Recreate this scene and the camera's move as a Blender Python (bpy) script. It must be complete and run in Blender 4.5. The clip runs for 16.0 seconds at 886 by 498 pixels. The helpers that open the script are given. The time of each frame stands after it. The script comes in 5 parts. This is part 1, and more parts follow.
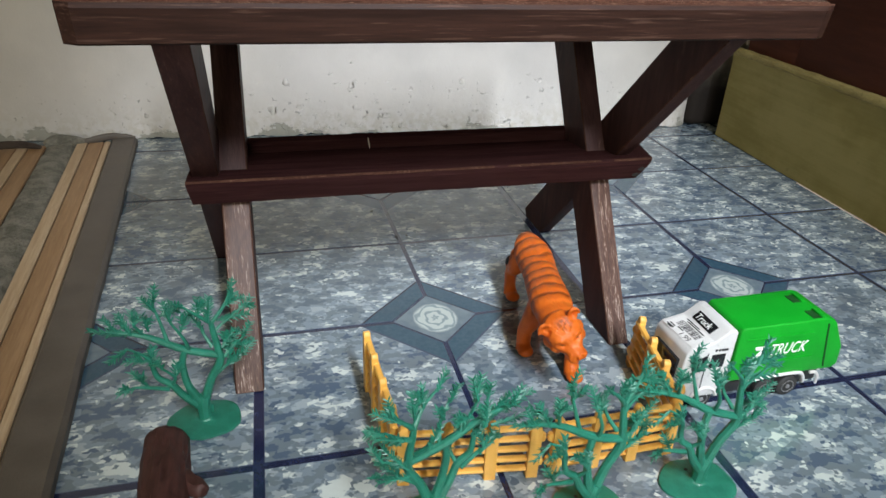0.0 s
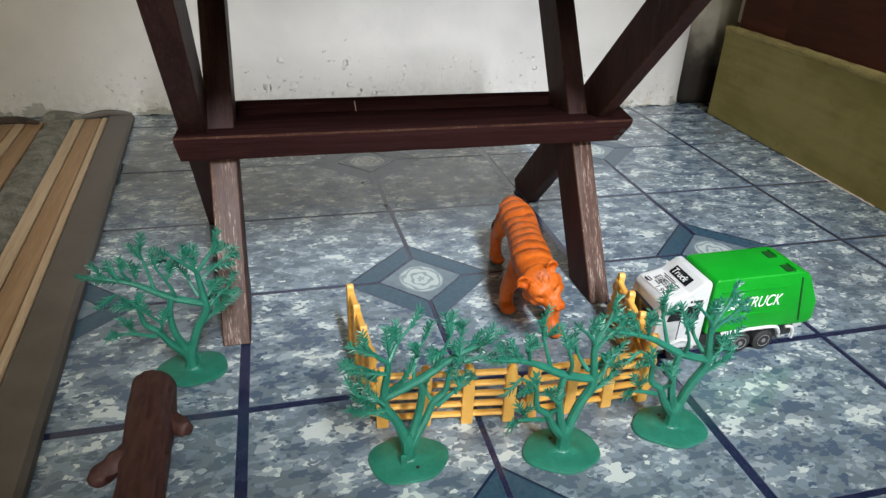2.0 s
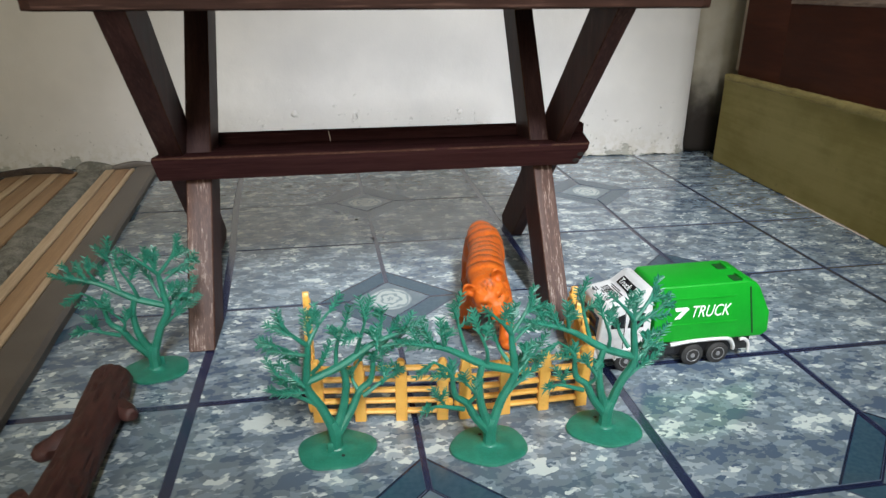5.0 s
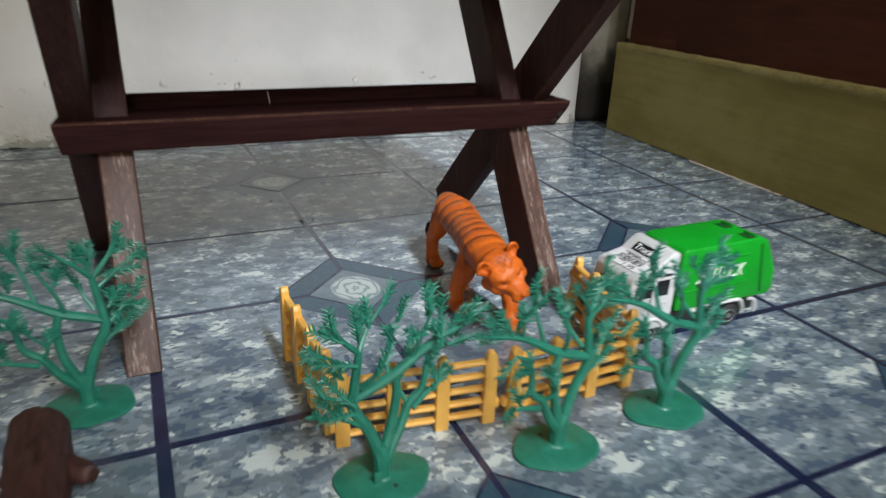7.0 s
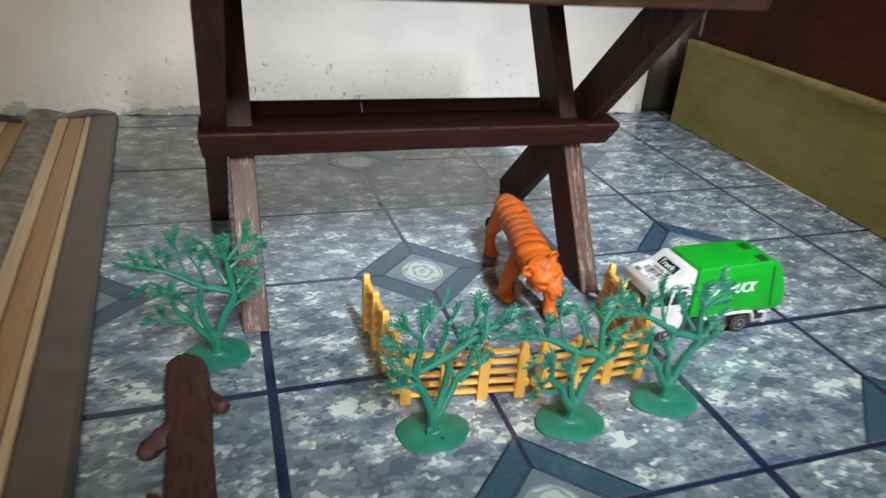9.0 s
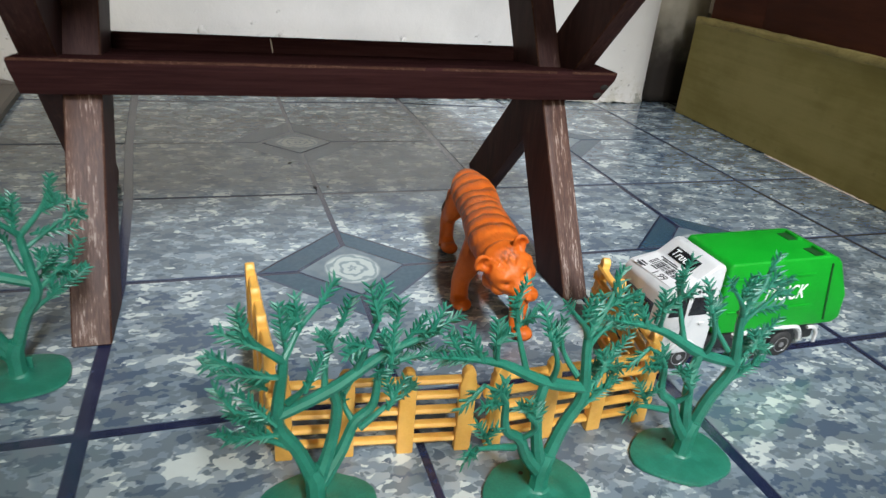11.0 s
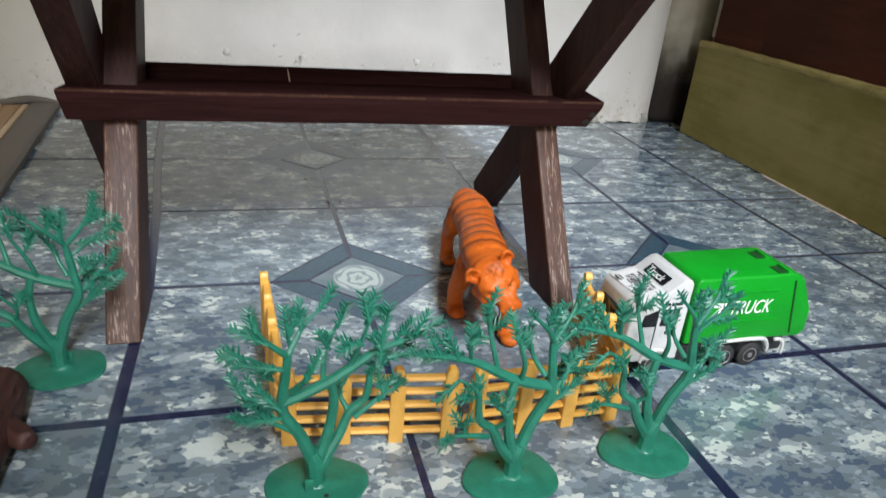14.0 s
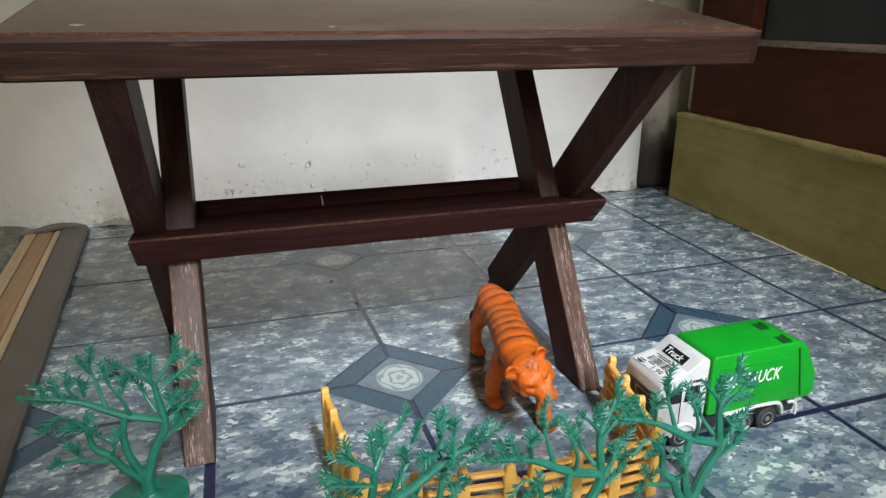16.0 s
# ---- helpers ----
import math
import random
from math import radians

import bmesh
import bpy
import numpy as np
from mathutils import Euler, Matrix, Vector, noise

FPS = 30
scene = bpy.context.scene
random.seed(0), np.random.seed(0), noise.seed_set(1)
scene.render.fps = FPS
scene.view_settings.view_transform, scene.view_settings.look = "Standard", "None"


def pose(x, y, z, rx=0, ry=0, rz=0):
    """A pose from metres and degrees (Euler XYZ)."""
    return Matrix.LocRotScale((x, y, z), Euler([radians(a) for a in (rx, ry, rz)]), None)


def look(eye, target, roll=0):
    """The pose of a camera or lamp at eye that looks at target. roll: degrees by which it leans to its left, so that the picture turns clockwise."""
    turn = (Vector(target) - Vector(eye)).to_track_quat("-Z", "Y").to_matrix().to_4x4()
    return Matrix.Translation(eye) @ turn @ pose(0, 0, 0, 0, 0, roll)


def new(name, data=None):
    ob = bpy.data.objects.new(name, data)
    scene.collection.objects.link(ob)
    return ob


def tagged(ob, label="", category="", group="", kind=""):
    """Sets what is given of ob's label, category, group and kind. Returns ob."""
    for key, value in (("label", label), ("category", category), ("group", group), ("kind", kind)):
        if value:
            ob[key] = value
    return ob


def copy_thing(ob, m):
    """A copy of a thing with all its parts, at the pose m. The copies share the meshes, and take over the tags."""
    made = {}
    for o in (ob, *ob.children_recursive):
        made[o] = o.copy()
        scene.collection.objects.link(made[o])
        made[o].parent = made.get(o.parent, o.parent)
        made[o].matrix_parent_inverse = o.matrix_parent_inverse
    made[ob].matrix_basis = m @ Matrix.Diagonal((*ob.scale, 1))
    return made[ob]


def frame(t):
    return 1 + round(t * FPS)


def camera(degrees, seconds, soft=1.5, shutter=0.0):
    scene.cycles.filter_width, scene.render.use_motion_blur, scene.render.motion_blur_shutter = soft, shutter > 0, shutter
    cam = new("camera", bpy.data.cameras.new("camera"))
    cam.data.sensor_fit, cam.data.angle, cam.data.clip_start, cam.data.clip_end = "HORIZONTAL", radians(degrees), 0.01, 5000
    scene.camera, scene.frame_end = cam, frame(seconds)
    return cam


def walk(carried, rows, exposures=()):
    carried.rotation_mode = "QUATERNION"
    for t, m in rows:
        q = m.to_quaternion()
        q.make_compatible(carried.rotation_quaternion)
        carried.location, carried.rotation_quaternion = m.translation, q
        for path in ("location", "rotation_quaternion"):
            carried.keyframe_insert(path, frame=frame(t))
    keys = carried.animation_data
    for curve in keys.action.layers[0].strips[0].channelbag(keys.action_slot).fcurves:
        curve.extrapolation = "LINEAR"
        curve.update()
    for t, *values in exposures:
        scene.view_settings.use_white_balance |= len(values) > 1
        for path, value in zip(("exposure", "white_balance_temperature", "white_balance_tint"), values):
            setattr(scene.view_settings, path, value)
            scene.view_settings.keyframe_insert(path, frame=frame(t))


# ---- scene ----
cam = camera(67.6, 16.0, soft=1.4, shutter=0.5)
PATH = [
    (0, (-0.17, -0.643, 0.439), (0.289, 1.068, -0.489), 2.4),
    (0.5, (-0.159, -0.66, 0.433), (0.3, 1.044, -0.508), 2.5),
    (1, (-0.157, -0.67, 0.421), (0.3, 1.037, -0.516), 2.8),
    (1.5, (-0.154, -0.68, 0.415), (0.297, 1.025, -0.528), 2.5),
    (2, (-0.155, -0.68, 0.411), (0.291, 1.028, -0.529), 2.2),
    (2.5, (-0.159, -0.679, 0.41), (0.284, 1.032, -0.526), 2.3),
    (3, (-0.155, -0.68, 0.41), (0.29, 1.028, -0.53), 2.3),
    (3.5, (-0.145, -0.689, 0.408), (0.262, 1.041, -0.509), 2.1),
    (4, (-0.072, -0.707, 0.367), (0.242, 1.093, -0.447), -0.2),
    (4.2, (-0.022, -0.713, 0.336), (0.239, 1.122, -0.415), -0.8),
    (6.3, (-0.178, -0.814, 0.43), (0.411, 0.958, -0.287), 2.6),
    (6.5, (-0.188, -0.791, 0.403), (0.483, 0.95, -0.318), 2.4),
    (7, (-0.194, -0.621, 0.318), (0.593, 1.047, -0.455), 2.4),
    (7.5, (-0.169, -0.509, 0.272), (0.718, 1.104, -0.512), 4.1),
    (8, (-0.167, -0.5, 0.269), (0.695, 1.119, -0.528), 3.4),
    (8.5, (-0.206, -0.586, 0.337), (0.526, 1.082, -0.489), 3.9),
    (9, (-0.227, -0.713, 0.417), (0.36, 0.966, -0.498), 4.3),
    (9.5, (-0.254, -0.815, 0.483), (0.354, 0.886, -0.377), 5.3),
    (10, (-0.214, -0.742, 0.424), (0.392, 0.946, -0.462), 5.1),
    (10.2, (-0.179, -0.687, 0.385), (0.438, 1.006, -0.482), 4.9),
    (12.3, (-0.09, -0.525, 0.271), (0.45, 1.195, -0.595), 5.2),
    (12.5, (-0.09, -0.538, 0.279), (0.446, 1.182, -0.591), 5.0),
    (13, (-0.095, -0.564, 0.3), (0.438, 1.161, -0.561), 5.0),
    (13.5, (-0.098, -0.594, 0.308), (0.439, 1.131, -0.551), 5.4),
    (14, (-0.107, -0.616, 0.325), (0.437, 1.118, -0.51), 5.2),
    (14.5, (-0.135, -0.631, 0.364), (0.422, 1.138, -0.384), 4.5),
    (15, (-0.147, -0.647, 0.383), (0.432, 1.141, -0.301), 3.1),
    (15.5, (-0.153, -0.65, 0.385), (0.436, 1.14, -0.283), 0.6),
    (16, (-0.159, -0.649, 0.387), (0.416, 1.149, -0.275), -0.0),
]
EXPOSURES = [(0.0, -0.30), (1.5, -0.27), (3.0, -0.25), (4.0, -0.27), (4.2, -0.27), (6.3, -0.20), (7.0, -0.54), (8.0, -0.52), (9.0, -0.15), (9.5, -0.03), (10.2, -0.12), (12.3, -0.44), (13.5, -0.28), (14.5, -0.37), (15.0, -0.35), (16.0, -0.34)]
walk(cam, [(t, look(eye, target, roll)) for t, eye, target, roll in PATH], EXPOSURES)

# ---- light: one ceiling lamp in a closed room, an added fill lamp behind ----
world = bpy.data.worlds.new("world")
scene.world = world
world.use_nodes = True
world.node_tree.nodes["Background"].inputs[0].default_value = (0.75, 0.85, 1.0, 1)
world.node_tree.nodes["Background"].inputs[1].default_value = 0.02

# a long tube lamp that runs towards the back wall: spots in a row along it
lamp_data = bpy.data.lights.new("ceiling_lamp_light", "SPOT")
# Narrow soft cones dim the surroundings, in place of lens vignetting
lamp_data.shadow_soft_size, lamp_data.spot_size, lamp_data.spot_blend = 0.09, radians(26.5), 1.0
lamp_data.energy, lamp_data.color = 156.0, (0.945, 1.0, 1.08)
for k in range(7):
    lamp = new("ceiling_lamp_light", lamp_data)
    lamp.matrix_world = look((0.30, -1.58 - 0.27 * k, 2.38), (0.17, 0.18, 0.12))

# Added fill lamp without a known source; it lifts the shaded parts
fill_data = bpy.data.lights.new("added_fill_light", "AREA")
fill_data.shape, fill_data.size, fill_data.size_y = "RECTANGLE", 1.0, 1.0
fill_data.energy, fill_data.color = 72.0, (1.0, 0.99, 0.90)
fill_lamp = new("added_fill_light", fill_data)
fill_lamp.matrix_world = look((-0.7, -3.94, 1.35), (0.1, 0.1, 0.2))


# ---- node and mesh helpers ----
class Tree:
    """A small writer for node materials."""

    def __init__(self, name):
        self.mat = bpy.data.materials.new(name)
        self.mat.use_nodes = True
        self.t = self.mat.node_tree
        self.bsdf = self.t.nodes["Principled BSDF"]

    def node(self, kind):
        return self.t.nodes.new(kind)

    def put(self, socket, value):
        if isinstance(value, bpy.types.NodeSocket):
            self.t.links.new(value, socket)
        elif isinstance(value, (tuple, list)) and len(value) == 3 and socket.type == "RGBA":
            socket.default_value = (*value, 1)
        else:
            socket.default_value = value

    def math(self, op, a, b=0.0, clamp=False):
        n = self.node("ShaderNodeMath")
        n.operation, n.use_clamp = op, clamp
        self.put(n.inputs[0], a)
        self.put(n.inputs[1], b)
        return n.outputs[0]

    def mix(self, f, a, b):
        n = self.node("ShaderNodeMix")
        n.data_type = "RGBA"
        self.put(n.inputs[0], f)
        self.put(n.inputs[6], a)
        self.put(n.inputs[7], b)
        return n.outputs[2]

    def coords(self, which="Object"):
        return self.node("ShaderNodeTexCoord").outputs[which]

    def place(self, vec, scale=(1, 1, 1), loc=(0, 0, 0)):
        n = self.node("ShaderNodeMapping")
        self.put(n.inputs[0], vec)
        n.inputs["Scale"].default_value = scale
        self.put(n.inputs["Location"], loc)
        return n.outputs[0]

    def noise(self, vec, scale, detail=4.0, rough=0.55, distort=0.0):
        n = self.node("ShaderNodeTexNoise")
        self.put(n.inputs["Vector"], vec)
        n.inputs["Scale"].default_value, n.inputs["Detail"].default_value = scale, detail
        n.inputs["Roughness"].default_value, n.inputs["Distortion"].default_value = rough, distort
        return n.outputs[0]

    def step(self, v, lo, hi):
        n = self.node("ShaderNodeMapRange")
        n.interpolation_type = "SMOOTHSTEP"
        self.put(n.inputs[0], v)
        self.put(n.inputs[1], lo)
        self.put(n.inputs[2], hi)
        return n.outputs[0]

    def split(self, vec):
        n = self.node("ShaderNodeSeparateXYZ")
        self.put(n.inputs[0], vec)
        return n.outputs

    def random(self):
        return self.node("ShaderNodeObjectInfo").outputs["Random"]

    def shifted(self, vec, amount=7.0):
        """Coordinates moved by a chance amount per object."""
        r = self.math("MULTIPLY", self.random(), amount)
        c = self.node("ShaderNodeCombineXYZ")
        self.put(c.inputs[0], r)
        self.put(c.inputs[1], self.math("MULTIPLY", r, 1.7))
        self.put(c.inputs[2], r)
        n = self.node("ShaderNodeVectorMath")
        n.operation = "ADD"
        self.put(n.inputs[0], vec)
        self.put(n.inputs[1], c.outputs[0])
        return n.outputs[0]

    def done(self, color, rough=0.5, bump=None, depth=0.001, strength=1.0, metal=0.0, coat=0.0, spec=0.5, sub=0.0):
        b = self.bsdf
        self.put(b.inputs["Base Color"], color)
        self.put(b.inputs["Roughness"], rough)
        self.put(b.inputs["Metallic"], metal)
        b.inputs["Coat Weight"].default_value = coat
        b.inputs["Coat Roughness"].default_value = 0.12
        b.inputs["Specular IOR Level"].default_value = spec
        if sub:
            b.inputs["Subsurface Weight"].default_value = sub
            b.inputs["Subsurface Radius"].default_value = (0.006, 0.004, 0.003)
        if bump is not None:
            n = self.node("ShaderNodeBump")
            n.inputs["Strength"].default_value, n.inputs["Distance"].default_value = strength, depth
            self.put(n.inputs["Height"], bump)
            self.put(b.inputs["Normal"], n.outputs[0])
        return self.mat


def plain(name, c1, c2, scale=40, rough=0.5, bump_scale=300, depth=0.0003, metal=0.0, coat=0.0, stretch=(1, 1, 1), spec=0.5, sub=0.0, fine=None):
    """A surface of two shades mixed at two scales, with a fine relief."""
    t = Tree(name)
    vec = t.place(t.shifted(t.coords()), stretch)
    a, b = t.noise(vec, scale), t.noise(vec, bump_scale, 3)
    f = t.math("ADD", t.math("MULTIPLY", a, 0.7), t.math("MULTIPLY", b, 0.3))
    r = t.math("ADD", t.math("MULTIPLY", t.math("SUBTRACT", a, 0.5), 0.25), rough, clamp=True)
    return t.done(t.mix(t.step(f, 0.35, 0.65), c1, c2), r, b, depth, 1.0, metal, coat, spec, sub)


def ring_faces(bm, rings, closed=True):
    for a, b in zip(rings, rings[1:]):
        n = len(a)
        for i in range(n if closed else n - 1):
            bm.faces.new((a[i], a[(i + 1) % n], b[(i + 1) % n], b[i]))


def box(bm, x0, x1, y0, y1, z0, z1, bevel=0.0, seg=2):
    made = bmesh.ops.create_cube(bm, size=1, matrix=Matrix.LocRotScale(((x0 + x1) / 2, (y0 + y1) / 2, (z0 + z1) / 2), None, (abs(x1 - x0), abs(y1 - y0), abs(z1 - z0))))
    if bevel:
        edges = list({e for v in made["verts"] for e in v.link_edges})
        bmesh.ops.bevel(bm, geom=edges, offset=bevel, segments=seg, profile=0.5, affect="EDGES")


def prism(bm, outline, axis, a, b, bevel=0.0, seg=2):
    """A plane outline drawn out along an axis from a to b. The outline's pairs fill the other two axes in order."""
    def at(p, w):
        q = list(p)
        q.insert("xyz".index(axis), w)
        return bm.verts.new(q)
    lo, hi = [at(p, a) for p in outline], [at(p, b) for p in outline]
    faces = [bm.faces.new(lo), bm.faces.new(hi)]
    for i in range(len(lo)):
        j = (i + 1) % len(lo)
        faces.append(bm.faces.new((lo[i], lo[j], hi[j], hi[i])))
    bmesh.ops.recalc_face_normals(bm, faces=faces)
    if bevel:
        edges = list({e for f in faces for e in f.edges})
        bmesh.ops.bevel(bm, geom=edges, offset=bevel, segments=seg, profile=0.5, affect="EDGES", clamp_overlap=True)


def worn_bevel(bm, offset, seg=1):
    """Round off every edge, and mark the narrow new faces for the second material."""
    made = bmesh.ops.bevel(bm, geom=bm.edges[:], offset=offset, segments=seg, profile=0.5, affect="EDGES", clamp_overlap=True, material=1)
    return made


def smooth_path(pts, per=5):
    """Catmull-Rom through points of any number of values."""
    pts = [np.array(p, float) for p in pts]
    ext = [2 * pts[0] - pts[1], *pts, 2 * pts[-1] - pts[-2]]
    out = []
    for i in range(1, len(ext) - 2):
        p0, p1, p2, p3 = ext[i - 1 : i + 3]
        for k in range(per):
            u = k / per
            out.append(0.5 * (2 * p1 + (p2 - p0) * u + (2 * p0 - 5 * p1 + 4 * p2 - p3) * u * u + (3 * p1 - p0 - 3 * p2 + p3) * u**3))
    out.append(pts[-1])
    return out


def tube(bm, pts, n=8, per=4, flat=1.0):
    """A round tube through points of x, y, z and radius, closed at both ends."""
    path = smooth_path(pts, per) if per > 1 else [np.array(p, float) for p in pts]
    rings = []
    for i, p in enumerate(path):
        a, b = path[max(i - 1, 0)], path[min(i + 1, len(path) - 1)]
        d = Vector(b[:3] - a[:3]).normalized()
        side = d.cross(Vector((0, 1, 0)))
        if side.length < 0.1:
            side = d.cross(Vector((1, 0, 0)))
        side.normalize()
        up = side.cross(d)
        r = max(float(p[3]), 1e-5)
        rings.append([bm.verts.new(Vector(p[:3]) + side * r * math.cos(2 * math.pi * k / n) + up * r * flat * math.sin(2 * math.pi * k / n)) for k in range(n)])
    ring_faces(bm, rings)
    bm.faces.new(rings[0][::-1])
    bm.faces.new(rings[-1])


def disc(bm, cx, cy, z, rx, ry, outline, n=28):
    """A turned dish: outline holds pairs of share of the radius and height."""
    rings = []
    for share, h in outline:
        rings.append([bm.verts.new((cx + rx * share * math.cos(2 * math.pi * k / n), cy + ry * share * math.sin(2 * math.pi * k / n), z + h)) for k in range(n)])
    ring_faces(bm, rings)
    bm.faces.new(rings[0][::-1])
    bm.faces.new(rings[-1])


def turned(bm, outline, axis="y", centre=(0, 0, 0), n=24):
    """A lathe shape round an axis: outline holds pairs of radius and place along it."""
    rings = []
    for r, h in outline:
        ring = []
        for k in range(n):
            a = 2 * math.pi * k / n
            p = {"y": (r * math.cos(a), h, r * math.sin(a)), "x": (h, r * math.cos(a), r * math.sin(a)), "z": (r * math.cos(a), r * math.sin(a), h)}[axis]
            ring.append(bm.verts.new(Vector(p) + Vector(centre)))
        rings.append(ring)
    ring_faces(bm, rings)
    bm.faces.new(rings[0][::-1])
    bm.faces.new(rings[-1])


def mesh_of(name, bm, material, smooth=True, fix=True):
    if fix:
        bmesh.ops.recalc_face_normals(bm, faces=bm.faces[:])
    me = bpy.data.meshes.new(name)
    bm.to_mesh(me)
    bm.free()
    me.materials.append(material)
    if smooth:
        me.polygons.foreach_set("use_smooth", [True] * len(me.polygons))
        me.set_sharp_from_angle(angle=radians(38))
    return me


def part(name, bm, material, parent, label="", smooth=True, edges=None):
    ob = new(name, mesh_of(name, bm, material, smooth))
    if edges:
        ob.data.materials.append(edges)
    ob.parent = parent
    return tagged(ob, label)


def thing(name, m, label, category, group="", kind=""):
    ob = new(name)
    ob.empty_display_size = 0.02
    ob.matrix_world = m
    return tagged(ob, label, category, group, kind)


def solid(name, bm, material, label, category, kind="", m=None, smooth=True):
    ob = new(name, mesh_of(name, bm, material, smooth))
    if m is not None:
        ob.matrix_world = m
    return tagged(ob, label, category, "", kind)


def lettering(name, words, size, material, parent, m, shear=0.0, depth=0.0002, label=""):
    cu = bpy.data.curves.new(name, "FONT")
    cu.body, cu.size, cu.shear, cu.extrude, cu.align_x, cu.align_y = words, size, shear, depth, "CENTER", "CENTER"
    tmp = new("tmp_text", cu)
    me = bpy.data.meshes.new_from_object(tmp.evaluated_get(bpy.context.evaluated_depsgraph_get()))
    bpy.data.objects.remove(tmp)
    me.materials.clear()
    me.materials.append(material)
    ob = new(name, me)
    ob.parent = parent
    ob.matrix_local = m
    return tagged(ob, label)


# ---- materials ----
def tile_material(name, dark_side, banded=True):
    t = Tree(name)
    obj = t.shifted(t.coords(), 3.0)
    uv = t.split(t.coords("UV"))
    corner = t.math("ADD", uv[0], uv[1])
    big, tiny = t.noise(obj, 12, 3, 0.6), t.noise(obj, 230, 3, 0.6)
    base = None
    # two layers of small angular flakes, each of one tone
    for cells, cluster, shift in ((190.0, 32.0, 0.0), (300.0, 62.0, 4.3)):
        wob = t.node("ShaderNodeVectorMath")
        wob.operation = "MULTIPLY_ADD"
        n = t.node("ShaderNodeTexNoise")
        t.put(n.inputs["Vector"], obj)
        n.inputs["Scale"].default_value, n.inputs["Detail"].default_value = 150.0, 3.0
        t.put(wob.inputs[0], n.outputs["Color"])
        wob.inputs[1].default_value = (0.010, 0.007, 0.0)
        t.put(wob.inputs[2], t.place(obj, (0.8, 1.15, 0), (shift, shift * 0.7, 0)))
        v = t.node("ShaderNodeTexVoronoi")
        t.put(v.inputs["Vector"], wob.outputs[0])
        v.inputs["Scale"].default_value = cells
        tone = t.math("ADD", t.noise(v.outputs["Position"], cluster, 4, 0.68), t.math("MULTIPLY", t.math("SUBTRACT", big, 0.5), 0.16))
        if base is None:
            blue = t.mix(t.random(), BLUE_DEEP, BLUE_SOFT)
            base = t.mix(t.step(tone, 0.430, 0.436), blue, BLUE_GREY)
            for lo, c in ((0.492, GREY_MID), (0.548, GREY_PALE), (0.592, CREAM)):
                base = t.mix(t.step(tone, lo, lo + 0.006), base, c)
        else:
            base = t.mix(t.step(tone, 0.395, 0.385), base, blue)
            base = t.mix(t.step(tone, 0.570, 0.576), base, BLUE_GREY)
            base = t.mix(t.step(tone, 0.610, 0.616), base, GREY_PALE)
            base = t.mix(t.step(tone, 0.640, 0.646), base, CREAM)
    base = t.mix(t.math("MULTIPLY", tiny, 0.12), base, BLUE_GREY)
    dirt = t.noise(obj, 9, 4)
    # Corners on the near side get paler lines: wall glare put into the colour
    band = t.mix(t.step(tiny, 0.3, 0.7), *((BAND_DARK, BAND_DARK2) if dark_side else (BAND_GLARE, BAND_GLARE2)))
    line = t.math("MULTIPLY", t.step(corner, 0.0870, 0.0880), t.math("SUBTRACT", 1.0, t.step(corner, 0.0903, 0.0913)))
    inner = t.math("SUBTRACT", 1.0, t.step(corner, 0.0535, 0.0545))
    band = t.mix(t.math("MAXIMUM", line, inner), band, LINE_DARK if dark_side else LINE_GLARE)
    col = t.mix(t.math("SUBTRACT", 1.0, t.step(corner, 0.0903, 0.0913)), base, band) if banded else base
    col = t.mix(t.math("MULTIPLY", t.step(dirt, 0.5, 0.75), 0.16), col, (0.10, 0.09, 0.075))
    rough = t.math("ADD", 0.075, t.math("MULTIPLY", t.step(dirt, 0.35, 0.7), 0.10))
    return t.done(col, rough, t.math("ADD", t.math("MULTIPLY", tiny, 0.3), t.math("MULTIPLY", big, 0.7)), 0.00012, 0.5, coat=0.2, spec=0.7)


BLUE_DEEP, BLUE_SOFT, BLUE_GREY = (0.074, 0.110, 0.166), (0.098, 0.134, 0.166), (0.147, 0.186, 0.214)
GREY_MID, GREY_PALE, CREAM = (0.200, 0.254, 0.296), (0.318, 0.376, 0.402), (0.575, 0.635, 0.61)
BAND_DARK, BAND_DARK2, BAND_GLARE, BAND_GLARE2 = (0.030, 0.070, 0.104), (0.042, 0.086, 0.120), (0.032, 0.074, 0.108), (0.044, 0.090, 0.124)
LINE_DARK, LINE_GLARE = (0.012, 0.02, 0.05), (0.05, 0.07, 0.11)
tile_dark, tile_glare = tile_material("glazed_tile_dark_corner", True), tile_material("glazed_tile_glare_corner", False)
tile_plain = tile_material("glazed_tile_plain", False, False)


tile_edge = plain("matt_tile_edge", (0.05, 0.065, 0.09), (0.10, 0.12, 0.15), 120, 0.85, 500, 0.0002, spec=0.1)


